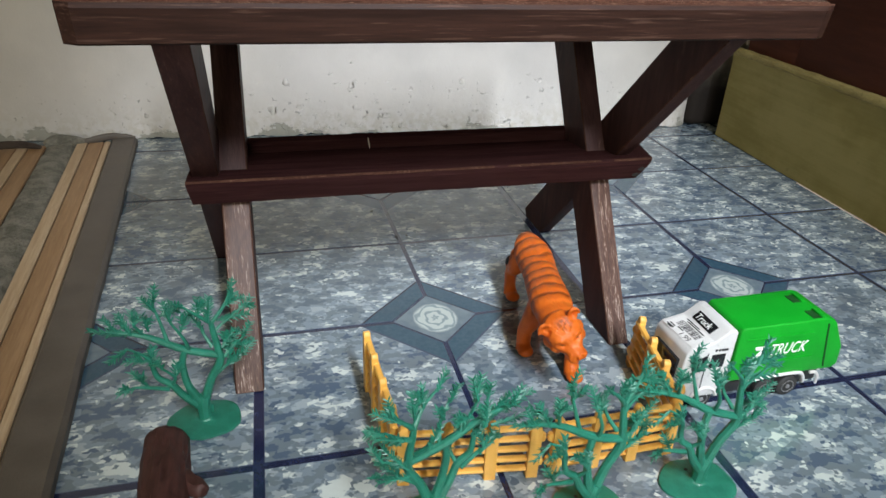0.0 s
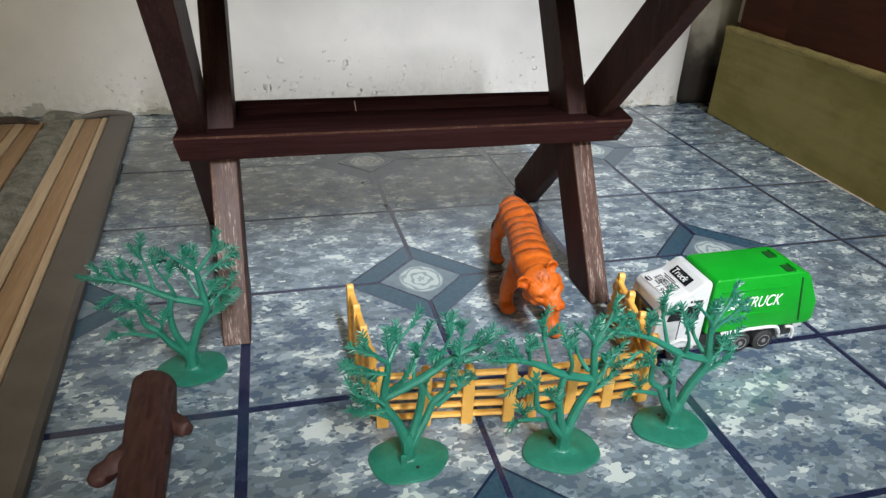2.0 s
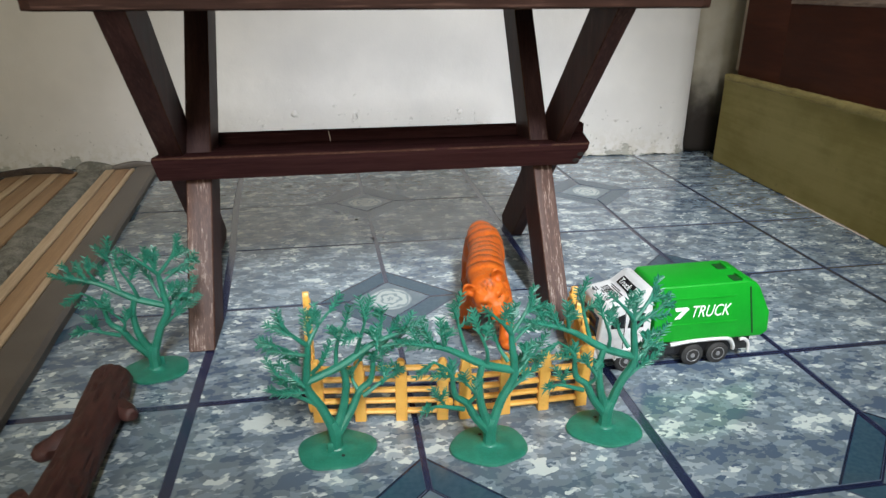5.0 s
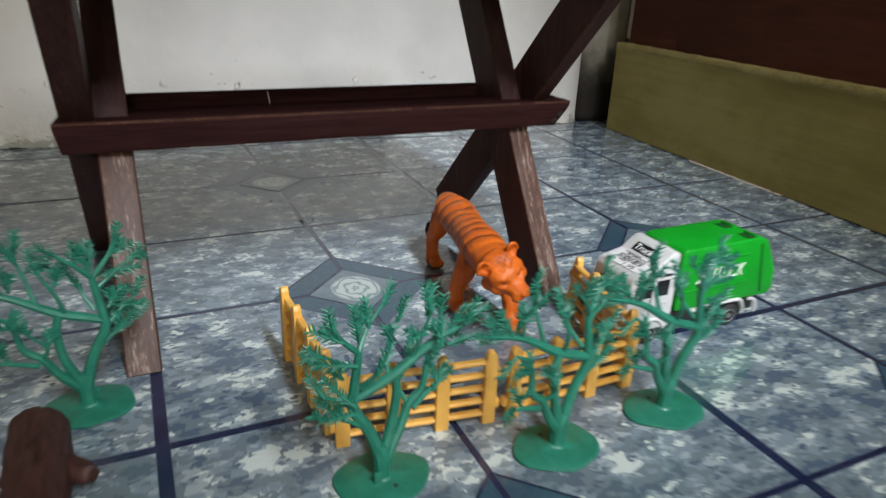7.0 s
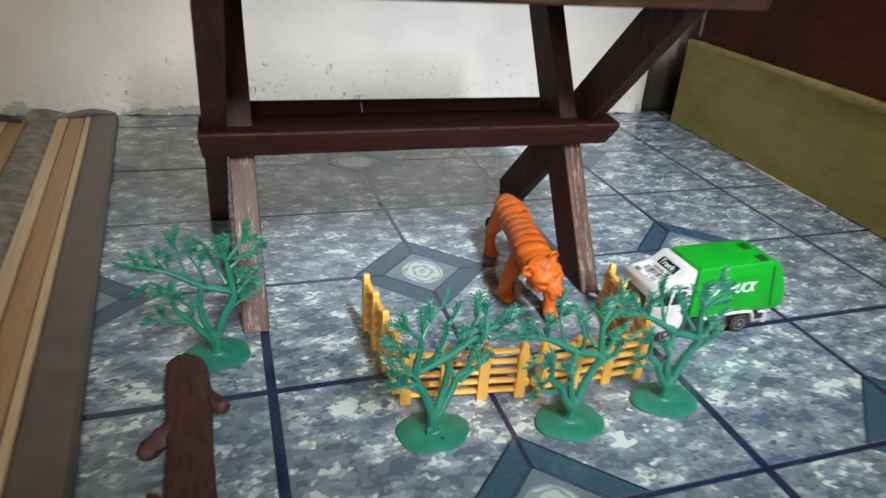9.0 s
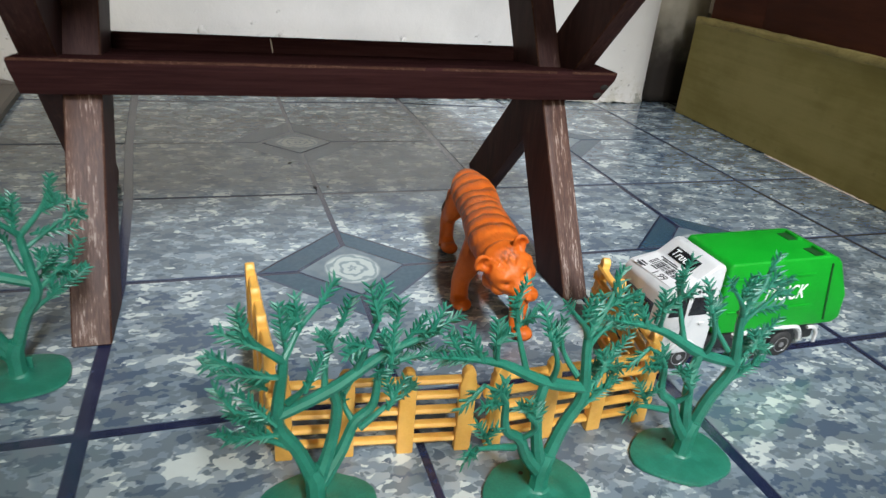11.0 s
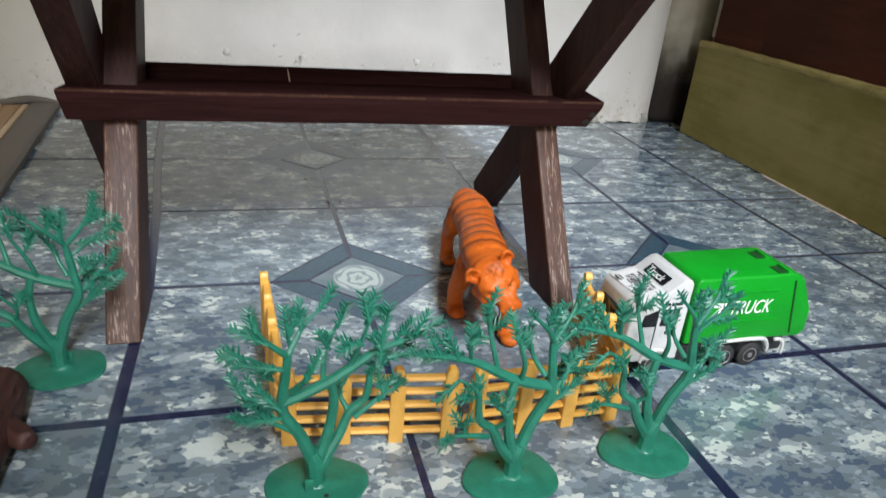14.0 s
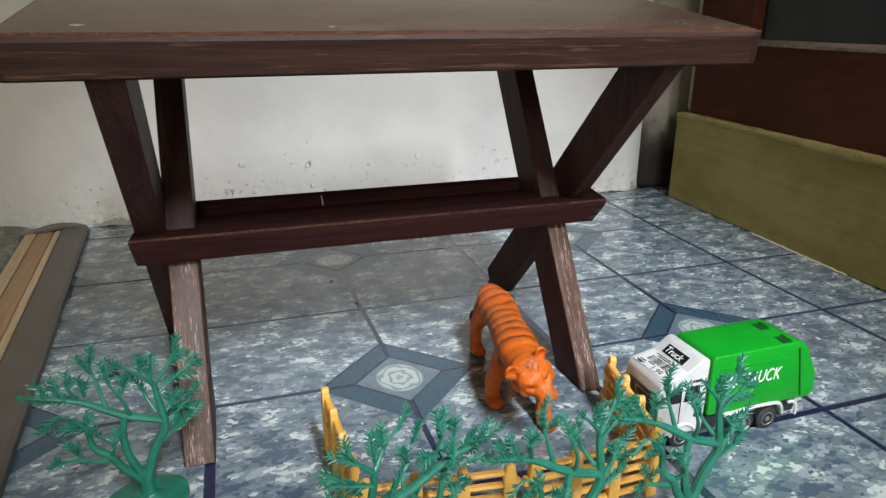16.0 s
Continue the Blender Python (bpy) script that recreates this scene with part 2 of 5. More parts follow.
def rose_material():
    t = Tree("rose_insert")
    obj = t.coords()
    s = t.split(obj)
    x, y = s[0], t.math("MULTIPLY", s[1], 1.15)
    rad = t.math("SQRT", t.math("ADD", t.math("MULTIPLY", x, x), t.math("MULTIPLY", y, y)))
    ang = t.math("ARCTAN2", y, x)
    n = t.noise(t.shifted(obj), 60, 3)
    fan = t.math("SINE", t.math("ADD", t.math("MULTIPLY", ang, 5.0), t.math("MULTIPLY", rad, 260.0)))
    swirl = t.math("ADD", t.math("MULTIPLY", rad, 560.0), t.math("ADD", t.math("MULTIPLY", fan, 0.9), t.math("MULTIPLY", n, 7.0)))
    petal = t.step(t.math("SINE", swirl), -0.95, -0.1)
    inside = t.math("SUBTRACT", 1.0, t.step(t.math("ADD", rad, t.math("MULTIPLY", n, 0.008)), 0.030, 0.036))
    back = t.mix(t.step(n, 0.35, 0.65), (0.115, 0.160, 0.190), (0.150, 0.195, 0.220))
    col = t.mix(inside, back, t.mix(petal, (0.21, 0.27, 0.285), (0.43, 0.485, 0.465)))
    return t.done(col, 0.12, n, 0.0001, 0.5, coat=0.2, spec=0.7)


rose = rose_material()
grout = plain("navy_grout", (0.010, 0.016, 0.05), (0.022, 0.03, 0.07), 60, 0.22, 500, 0.0001, coat=0.5, spec=0.8)


def plaster_material():
    t = Tree("white_plaster")
    obj = t.coords()
    z = t.split(obj)[2]
    a, b, c = t.noise(obj, 5, 4), t.noise(obj, 55, 5, 0.6), t.noise(obj, 320, 3)
    col = t.mix(t.step(a, 0.35, 0.65), (0.60, 0.575, 0.54), (0.67, 0.64, 0.60))
    low = t.math("MULTIPLY", t.math("SUBTRACT", 1.0, t.step(t.math("ADD", z, t.math("MULTIPLY", t.math("SUBTRACT", b, 0.5), 0.16)), 0.02, 0.085)), t.step(b, 0.42, 0.62))
    col = t.mix(t.math("MULTIPLY", low, 0.4), col, (0.42, 0.37, 0.26))
    chip = t.math("MULTIPLY", t.step(t.noise(obj, 90, 2), 0.68, 0.71), t.math("SUBTRACT", 1.0, t.step(z, 0.03, 0.16)))
    col = t.mix(t.math("MULTIPLY", chip, 0.75), col, (0.28, 0.26, 0.23))
    flake = t.math("MULTIPLY", t.step(t.noise(t.place(obj, (0.7, 1.0, 1.3)), 48, 3, 0.6), 0.60, 0.65), t.math("SUBTRACT", 1.0, t.step(t.math("ADD", z, t.math("MULTIPLY", a, 0.1)), 0.06, 0.22)))
    h = t.math("ADD", t.math("MULTIPLY", b, 0.4), t.math("SUBTRACT", t.math("MULTIPLY", c, 0.25), t.math("MULTIPLY", flake, 0.3)))
    bare = t.step(t.math("SUBTRACT", t.math("MULTIPLY", t.math("SUBTRACT", t.noise(t.place(obj, (1, 1, 1.6)), 13, 5, 0.65), 0.47), 0.17), z), 0.0, 0.004)
    col = t.mix(t.math("MULTIPLY", bare, 0.8), col, t.mix(b, (0.20, 0.20, 0.165), (0.40, 0.385, 0.32)))
    h = t.math("SUBTRACT", h, t.math("MULTIPLY", bare, 0.8))
    return t.done(col, 0.75, h, 0.0018, 0.7)


plaster = plaster_material()
ceiling_paint = plain("cream_bounce_paint", (0.70, 0.62, 0.47), (0.76, 0.68, 0.53), 4, 0.8, 120, 0.0004)


def wood_material(name, dark, light, grain=(1, 1, 1), scale=9.0, rough=0.4, coat=0.0, wear=None, spec=0.4):
    """Wood with the grain along the axis whose stretch is smallest."""
    t = Tree(name)
    obj = t.shifted(t.coords())
    vec = t.place(obj, grain)
    a, b = t.noise(vec, scale, 6, 0.65, 0.4), t.noise(vec, scale * 7, 3, 0.6)
    f = t.math("ADD", t.math("MULTIPLY", a, 0.6), t.math("MULTIPLY", b, 0.4))
    col = t.mix(t.step(f, 0.36, 0.64), dark, light)
    r = t.math("ADD", rough, t.math("MULTIPLY", t.math("SUBTRACT", b, 0.5), 0.3), clamp=True)
    if wear:
        w = t.step(t.math("ADD", t.math("MULTIPLY", b, 0.6), t.math("MULTIPLY", t.noise(vec, scale * 1.6, 4), 0.4)), 0.56, 0.64)
        col = t.mix(t.math("MULTIPLY", w, wear[1]), col, wear[0])
    return t.done(col, r, f, 0.0005, 0.8, 0.0, coat, spec)


wood_long = wood_material("dark_stained_wood_along", (0.027, 0.0108, 0.0108), (0.046, 0.0190, 0.0182), (0.08, 1.6, 1.6), 42, 0.6, 0.0, ((0.12, 0.05, 0.042), 0.14), 0.0)
wood_leg = wood_material("dark_stained_wood_leg", (0.042, 0.020, 0.019), (0.076, 0.037, 0.034), (1.6, 0.5, 0.10), 46, 0.5, 0.0, ((0.16, 0.10, 0.085), 0.2), 0.06)
wood_top = wood_material("worn_table_top", (0.060, 0.038, 0.028), (0.086, 0.057, 0.043), (0.5, 1.2, 1.2), 26, 0.22, 0.0, ((0.13, 0.095, 0.073), 0.12), 0.6)
def board_material():
    """Olive paint rubbed thin over plywood, cloudy at arm's length, faintly grained close to."""
    t = Tree("olive_plywood")
    obj = t.coords()
    cloud, spots = t.noise(t.place(obj, (1, 0.6, 1.2)), 7, 5, 0.6), t.noise(obj, 34, 5, 0.6)
    grain = t.noise(t.place(obj, (1.0, 0.05, 1.3)), 60, 5, 0.65, 0.5)
    f = t.math("ADD", t.math("MULTIPLY", cloud, 0.60), t.math("ADD", t.math("MULTIPLY", spots, 0.15), t.math("MULTIPLY", grain, 0.25)))
    col = t.mix(t.step(f, 0.38, 0.62), (0.37, 0.300, 0.090), (0.50, 0.415, 0.155))
    col = t.mix(t.math("MULTIPLY", t.step(spots, 0.62, 0.75), 0.35), col, (0.20, 0.165, 0.05))
    return t.done(col, t.math("ADD", 0.5, t.math("MULTIPLY", spots, 0.2)), t.math("ADD", grain, spots), 0.0004, 0.7, spec=0.25)


olive_ply = board_material()
door_red = wood_material("dark_red_door", (0.048, 0.0150, 0.0090), (0.076, 0.0255, 0.0155), (1.0, 0.12, 1.0), 18, 0.6, 0.0, None, 0.05)
moulding_wood = wood_material("worn_moulding", (0.13, 0.090, 0.070), (0.27, 0.20, 0.165), (1.0, 0.2, 1.0), 40, 0.6, 0.0, None, 0.1)
raw_edge = wood_material("raw_door_edge", (0.21, 0.165, 0.12), (0.30, 0.245, 0.18), (1.0, 1.0, 0.1), 30, 0.6)
slat_brown = wood_material("brown_slat", (0.27, 0.155, 0.075), (0.39, 0.245, 0.13), (1.5, 0.10, 1.5), 40, 0.5)
slat_pale = wood_material("pale_slat", (0.42, 0.29, 0.17), (0.56, 0.42, 0.27), (1.5, 0.10, 1.5), 40, 0.5)
binding = plain("grey_brown_tape", (0.085, 0.070, 0.056), (0.115, 0.097, 0.080), 25, 0.5, 600, 0.0003)
lint = plain("grey_matted_cloth", (0.13, 0.125, 0.10), (0.28, 0.265, 0.22), 45, 0.95, 260, 0.004)
dark_rag = plain("dark_torn_edge", (0.03, 0.02, 0.016), (0.075, 0.055, 0.042), 50, 0.9, 300, 0.002)
glass_dark = plain("dark_door_pane", (0.012, 0.015, 0.015), (0.020, 0.023, 0.022), 6, 0.4, 60, 0.0002, spec=0.2)

leaf_green = plain("green_plastic", (0.014, 0.140, 0.090), (0.022, 0.194, 0.128), 90, 0.40, 700, 0.0002, sub=0.15)
fence_yellow = plain("yellow_plastic", (0.74, 0.385, 0.070), (0.83, 0.46, 0.10), 70, 0.38, 600, 0.0002, sub=0.12)
log_brown = wood_material("brown_log_plastic", (0.036, 0.0135, 0.011), (0.072, 0.029, 0.024), (1.8, 0.3, 1.8), 110, 0.52, 0.0, None, 0.3)
white_plastic = plain("white_plastic", (0.56, 0.57, 0.57), (0.63, 0.63, 0.62), 60, 0.3, 500, 0.0001, coat=0.2)
green_paint = plain("bright_green_plastic", (0.003, 0.265, 0.014), (0.005, 0.31, 0.018), 30, 0.4, 500, 0.0001, coat=0.1, spec=0.3)
green_dark = plain("green_recess_shade", (0.003, 0.045, 0.006), (0.004, 0.065, 0.008), 30, 0.6)
black_plastic = plain("black_plastic", (0.010, 0.010, 0.011), (0.022, 0.022, 0.024), 60, 0.4, 400, 0.0002)
tyre_rubber = plain("tyre_rubber", (0.014, 0.014, 0.014), (0.03, 0.03, 0.03), 90, 0.7, 500, 0.0003)
rim_grey = plain("grey_rim", (0.28, 0.28, 0.29), (0.40, 0.40, 0.41), 90, 0.35, 500, 0.0001, metal=0.6)
window_black = plain("toy_window", (0.010, 0.011, 0.013), (0.018, 0.019, 0.022), 20, 0.12, 200, 0.0001)
paper = plain("sticker_paper", (0.64, 0.64, 0.63), (0.70, 0.70, 0.69), 90, 0.45, 600, 0.0001)
ink = plain("black_ink", (0.012, 0.012, 0.014), (0.025, 0.025, 0.027), 200, 0.5)
white_ink = plain("white_ink", (0.80, 0.82, 0.80), (0.86, 0.87, 0.86), 200, 0.4)
crumb = plain("dark_crumb_and_hole", (0.012, 0.011, 0.010), (0.03, 0.026, 0.022), 300, 0.8)
def post_material():
    """Grey-brown paint that turns unevenly black towards the floor."""
    t = Tree("dark_foot_post")
    obj = t.coords()
    z = t.split(obj)[2]
    n, fine = t.noise(obj, 12, 4), t.noise(obj, 160, 3)
    col = t.mix(t.step(n, 0.35, 0.65), (0.30, 0.27, 0.21), (0.37, 0.335, 0.27))
    low_dark = t.math("SUBTRACT", 1.0, t.step(t.math("ADD", z, t.math("MULTIPLY", t.math("SUBTRACT", n, 0.5), 0.16)), 0.07, 0.24))
    col = t.mix(t.math("MULTIPLY", low_dark, 0.97), col, (0.014, 0.010, 0.009))
    return t.done(col, 0.75, t.math("ADD", n, t.math("MULTIPLY", fine, 0.3)), 0.001, 0.6, spec=0.2)


jamb_dark = post_material()
# Rubbed edges; the thin highlight along them is put into the pale colour
worn_lit_edge = wood_material("worn_lit_wood_edge", (0.040, 0.0165, 0.0115), (0.085, 0.040, 0.026), (1.0, 1.0, 1.0), 90, 0.6, 0.0, ((0.26, 0.17, 0.12), 0.35), 0.05)
wood_front = wood_material("scratched_front_edge", (0.020, 0.0092, 0.0066), (0.040, 0.0178, 0.0122), (0.08, 1.6, 1.6), 46, 0.55, 0.0, ((0.15, 0.085, 0.06), 0.28), 0.15)
ply_lip = wood_material("plywood_lip", (0.20, 0.155, 0.055), (0.34, 0.275, 0.105), (1.0, 0.5, 1.0), 40, 0.7, 0.0, ((0.12, 0.09, 0.04), 0.5), 0.2)


def worn_glint_material():
    """Stained wood scratched below the stretcher; lamp glints painted in as fine pale streaks."""
    t = Tree("worn_glint_leg_face")
    obj = t.coords()
    z = t.split(obj)[2]
    vec = t.place(t.shifted(obj), (3.0, 0.5, 0.05))
    a, b = t.noise(vec, 60, 5, 0.65, 0.3), t.noise(vec, 330, 3, 0.6)
    f = t.math("ADD", t.math("MULTIPLY", a, 0.5), t.math("MULTIPLY", b, 0.5))
    dark = t.mix(t.step(f, 0.36, 0.64), (0.042, 0.020, 0.019), (0.072, 0.036, 0.033))
    low = t.math("SUBTRACT", 1.0, t.step(t.math("ADD", z, t.math("MULTIPLY", t.math("SUBTRACT", t.noise(obj, 25, 3), 0.5), 0.10)), 0.15, 0.20))
    worn = t.mix(t.step(f, 0.38, 0.62), (0.048, 0.023, 0.0165), (0.110, 0.058, 0.041))
    worn = t.mix(t.math("MULTIPLY", t.step(f, 0.55, 0.61), 0.5), worn, (0.50, 0.41, 0.35))
    return t.done(t.mix(low, dark, worn), t.math("ADD", 0.36, t.math("MULTIPLY", b, 0.2)), f, 0.0006, 0.9, spec=0.25)


wood_worn_glint = worn_glint_material()
pale_wood = plain("pale_fresh_wood", (0.62, 0.52, 0.42), (0.72, 0.62, 0.52), 200, 0.6)
dull_fleck = plain("dull_paint_fleck", (0.19, 0.155, 0.125), (0.28, 0.23, 0.19), 300, 0.6)


# ---- the room ----
WALL_TURN = -3.2


def room():
    """Back wall with a rounded end beside the door, the other walls, ceiling and slab."""
    m = pose(-0.41, 0.746, 0, 0, 0, WALL_TURN)
    nx, nz, x0, x1, top = 700, 140, -1.4, 1.120, 2.5
    xs = [x0 + (-0.12 - x0) * i / 12 for i in range(12)] + [-0.12 + (x1 + 0.12) * i / nx for i in range(nx + 1)]
    zs = [0.24 * k / nz for k in range(nz + 1)] + [0.24 + 0.36 * k / 40 for k in range(1, 41)] + [0.6 + (top - 0.6) * k / 8 for k in range(1, 9)]
    pits = [(0.420, 0.108, 0.0040, 0.0050, 0.006), (0.412, 0.100, 0.0045, 0.0030, -0.003), (0.641, 0.112, 0.0100, 0.0032, 0.004), (0.641, 0.105, 0.0090, 0.0030, -0.002),
            (0.612, 0.092, 0.0080, 0.0028, 0.004), (0.642, 0.090, 0.0130, 0.0028, 0.003), (0.578, 0.096, 0.0060, 0.0025, 0.003), (0.694, 0.081, 0.0160, 0.0022, 0.002),
            (0.675, 0.105, 0.0040, 0.0026, 0.003), (0.769, 0.055, 0.0070, 0.0050, 0.004), (0.787, 0.119, 0.0060, 0.0026, 0.003), (0.754, 0.097, 0.0070, 0.0026, 0.002),
            (0.675, 0.044, 0.0060, 0.0032, 0.004), (0.623, 0.045, 0.0060, 0.0040, 0.003), (0.571, 0.037, 0.0180, 0.0025, 0.003), (0.478, 0.038, 0.0200, 0.0028, -0.004),
            (0.532, 0.075, 0.0032, 0.0030, 0.004), (0.274, 0.138, 0.0070, 0.0036, 0.003), (0.368, 0.125, 0.0060, 0.0036, 0.004), (0.283, 0.108, 0.0045, 0.0060, -0.003),
            (0.229, 0.106, 0.0040, 0.0030, 0.002), (0.214, 0.083, 0.0040, 0.0030, 0.003), (0.252, 0.052, 0.0120, 0.0040, -0.004), (0.324, 0.071, 0.0040, 0.0030, 0.003),
            (0.337, 0.039, 0.0040, 0.0050, 0.004), (0.308, 0.056, 0.0060, 0.0036, -0.003), (0.411, 0.147, 0.0050, 0.0030, 0.002), (0.499, 0.092, 0.0050, 0.0030, 0.002),
            (0.10, 0.11, 0.0080, 0.0060, -0.003), (0.06, 0.10, 0.0060, 0.0050, 0.003), (0.16, 0.07, 0.0100, 0.0040, 0.003), (0.84, 0.09, 0.0050, 0.0030, 0.003)]
    pits = [(x - 0.016, z + 0.002, w, h, d) for x, z, w, h, d in pits]
    rng = random.Random(21)
    for k in range(90):
        z = 0.012 + 0.10 * rng.random() ** 1.8
        pits.append((rng.uniform(-0.1, 1.1), z, rng.uniform(0.002, 0.009), rng.uniform(0.0018, 0.0034), rng.choice((0.0030, 0.002, 0.002, -0.0014))))

    def relief(x, z):
        p = Vector((x * 9, 3.1, z * 9))
        low = max(0.0, 1 - z / 0.13)
        d = 0.0011 * noise.fractal(p, 1.0, 2.0, 4) + 0.0013 * low * noise.fractal(p * 4.5, 0.9, 2.0, 4)
        d -= 0.0015 * max(0.0, 1 - z / 0.012) * (0.5 + noise.noise(Vector((x * 40, 0, 1))))
        if z < 0.17:
            for px, pz, pw, ph, pd in pits:
                pw, ph = pw * 0.62, ph * 0.44
                pd = pd if pd > 0 else pd * 0.5
                if abs(x - px) < 2 * pw and abs(z - pz) < 2 * ph:
                    q = ((x - px) / pw) ** 2 + ((z - pz) / ph) ** 2
                    d += 1.6 * pd * math.exp(-q * q * 0.9) * (0.6 + 0.8 * noise.noise(Vector((x * 260, 1.5, z * 260))))
        return d

    bm = bmesh.new()
    rows = []
    for z in zs:
        row = [bm.verts.new((x, relief(x, z) if z < 0.8 and x > -0.13 else 0.0, z)) for x in xs]
        for k in range(1, 7):
            a = radians(15 * k)
            row.append(bm.verts.new((x1 + 0.04 * math.sin(a), 0.04 - 0.04 * math.cos(a), z)))
        row.append(bm.verts.new((x1 + 0.04, 0.25, z)))
        rows.append(row)
    ring_faces(bm, rows, closed=False)
    wall = solid("wall_north", bm, plaster, "white plaster wall, pitted and flaking above the floor", "wall", "structure", m)
    mod = wall.modifiers.new("thickness", "SOLIDIFY")
    mod.thickness, mod.offset = 0.02, 1.0

    # Unseen walls and ceiling, added to close the room; cream warms their bounce
    for name, dims in (("wall_west", (-1.95, -1.8, -4.0, 1.1)), ("wall_east", (1.02, 1.17, -4.0, 1.1)), ("wall_south", (-1.95, 1.17, -4.15, -4.0)), ("wall_recess", (-1.95, 1.17, 1.1, 1.25))):
        bm = bmesh.new()
        box(bm, *dims, -0.02, 2.52)
        solid(name, bm, ceiling_paint, "unseen cream wall added to close the room", "wall", "structure")
    bm = bmesh.new()
    box(bm, -1.95, 1.17, -4.15, 1.25, 2.5, 2.6)
    solid("ceiling", bm, ceiling_paint, "unseen cream ceiling added to close the room", "ceiling", "structure")


GX, GY, OX, OY = 0.2035, 0.1975, -0.0045, -0.003
CUT, GAP = 0.051, 0.0012


def joint_x(i):
    """Half the width of the joint on line i across the floor."""
    return {-1: 0.0044, 1: 0.0043, 2: 0.0030, 3: 0.0030}.get(i, 0.0024)


def joint_y(j):
    return {-1: 0.0038, -2: 0.0028, 3: 0.0036}.get(j, 0.0024)


# the rows under the table are laid a little wider and fan out towards the mat
FAN = {-2: -0.055, -1: -0.034, 0: -0.010, 1: 0.003, 2: 0.006, 3: 0.009}
FAN_ROW = {1: 0.4, 2: 1.0, 3: 1.5, 4: 1.8}
ROW_DEEP = {1: 0.0, 2: 0.013, 3: 0.058, 4: 0.075}


def node(i, j):
    """Where the joint lines i and j cross."""
    side = FAN[max(-2, min(3, i))] * FAN_ROW.get(min(j, 4), 0.0)
    deep = ROW_DEEP.get(min(j, 4), 0.0)
    if j >= 3 and i >= 2:
        deep *= 0.5 if i == 2 else 0.2
    return Vector((OX + GX * i + side, OY + GY * j + deep, 0.0))


def fitted(me, i, j):
    """A tile's mesh drawn out to the four crossings round it, about their middle."""
    a, b, c, d = node(i, j), node(i + 1, j), node(i, j + 1), node(i + 1, j + 1)
    mid = (a + b + c + d) / 4
    me = me.copy()
    for v in me.vertices:
        u, w = v.co.x / GX + 0.5, v.co.y / GY + 0.5
        p = a.lerp(b, u).lerp(c.lerp(d, u), w) - mid
        v.co.x, v.co.y = p.x, p.y
    return me, mid


def tile_mesh(banded, sx, sy, low_x, high_x, low_y, high_y):
    """One square tile, set back from each line by its joint, with the corner towards (sx, sy) cut off for the insert."""
    def outline(inset):
        x0, x1, y0, y1 = -GX / 2 + low_x + inset, GX / 2 - high_x - inset, -GY / 2 + low_y + inset, GY / 2 - high_y - inset
        if sx < 0:
            x0, x1 = -x1, -x0
        if sy < 0:
            y0, y1 = -y1, -y0
        k = CUT + GAP * 0.7 + inset * 1.41
        ex, ey = GX / 2, GY / 2
        pts = [(x0, y0), (x1, y0), (x1, ey - (k - (ex - x1))), (ex - (k - (ey - y1)), y1), (x0, y1)]
        pts = [(x * sx, y * sy) for x, y in pts]
        return pts if sx * sy > 0 else pts[::-1]

    bm = bmesh.new()
    rings = [[bm.verts.new((x, y, z)) for x, y in outline(inset)] for inset, z in ((0.0, -0.007), (0.0, -0.0016), (0.0002, -0.0004), (0.0006, 0.0))]
    ring_faces(bm, rings)
    bm.faces.new(rings[-1])
    bm.normal_update()
    layer = bm.loops.layers.uv.new("corner")
    for f in bm.faces:
        for l in f.loops:
            l[layer].uv = (abs(l.vert.co.x - sx * GX / 2), abs(l.vert.co.y - sy * GY / 2))
    for f in bm.faces:
        f.material_index = 0 if f.normal.z > 0.99 else 1
    me = mesh_of("tile", bm, tile_plain if not banded else tile_dark if sy < 0 else tile_glare, smooth=False)
    me.materials.append(tile_edge)
    return me


def insert_mesh():
    bm = bmesh.new()
    rings = []
    for inset, z in ((0.0, -0.007), (0.0, -0.0008), (0.0006, 0.0)):
        r = CUT - GAP * 0.7 - inset
        rings.append([bm.verts.new(p) for p in ((r, 0, z), (0, r, z), (-r, 0, z), (0, -r, z))])
    ring_faces(bm, rings)
    bm.faces.new(rings[-1])
    bm.normal_update()
    for f in bm.faces:
        f.material_index = 0 if f.normal.z > 0.99 else 1
    me = mesh_of("insert_tile", bm, rose, smooth=False)
    me.materials.append(tile_edge)
    return me


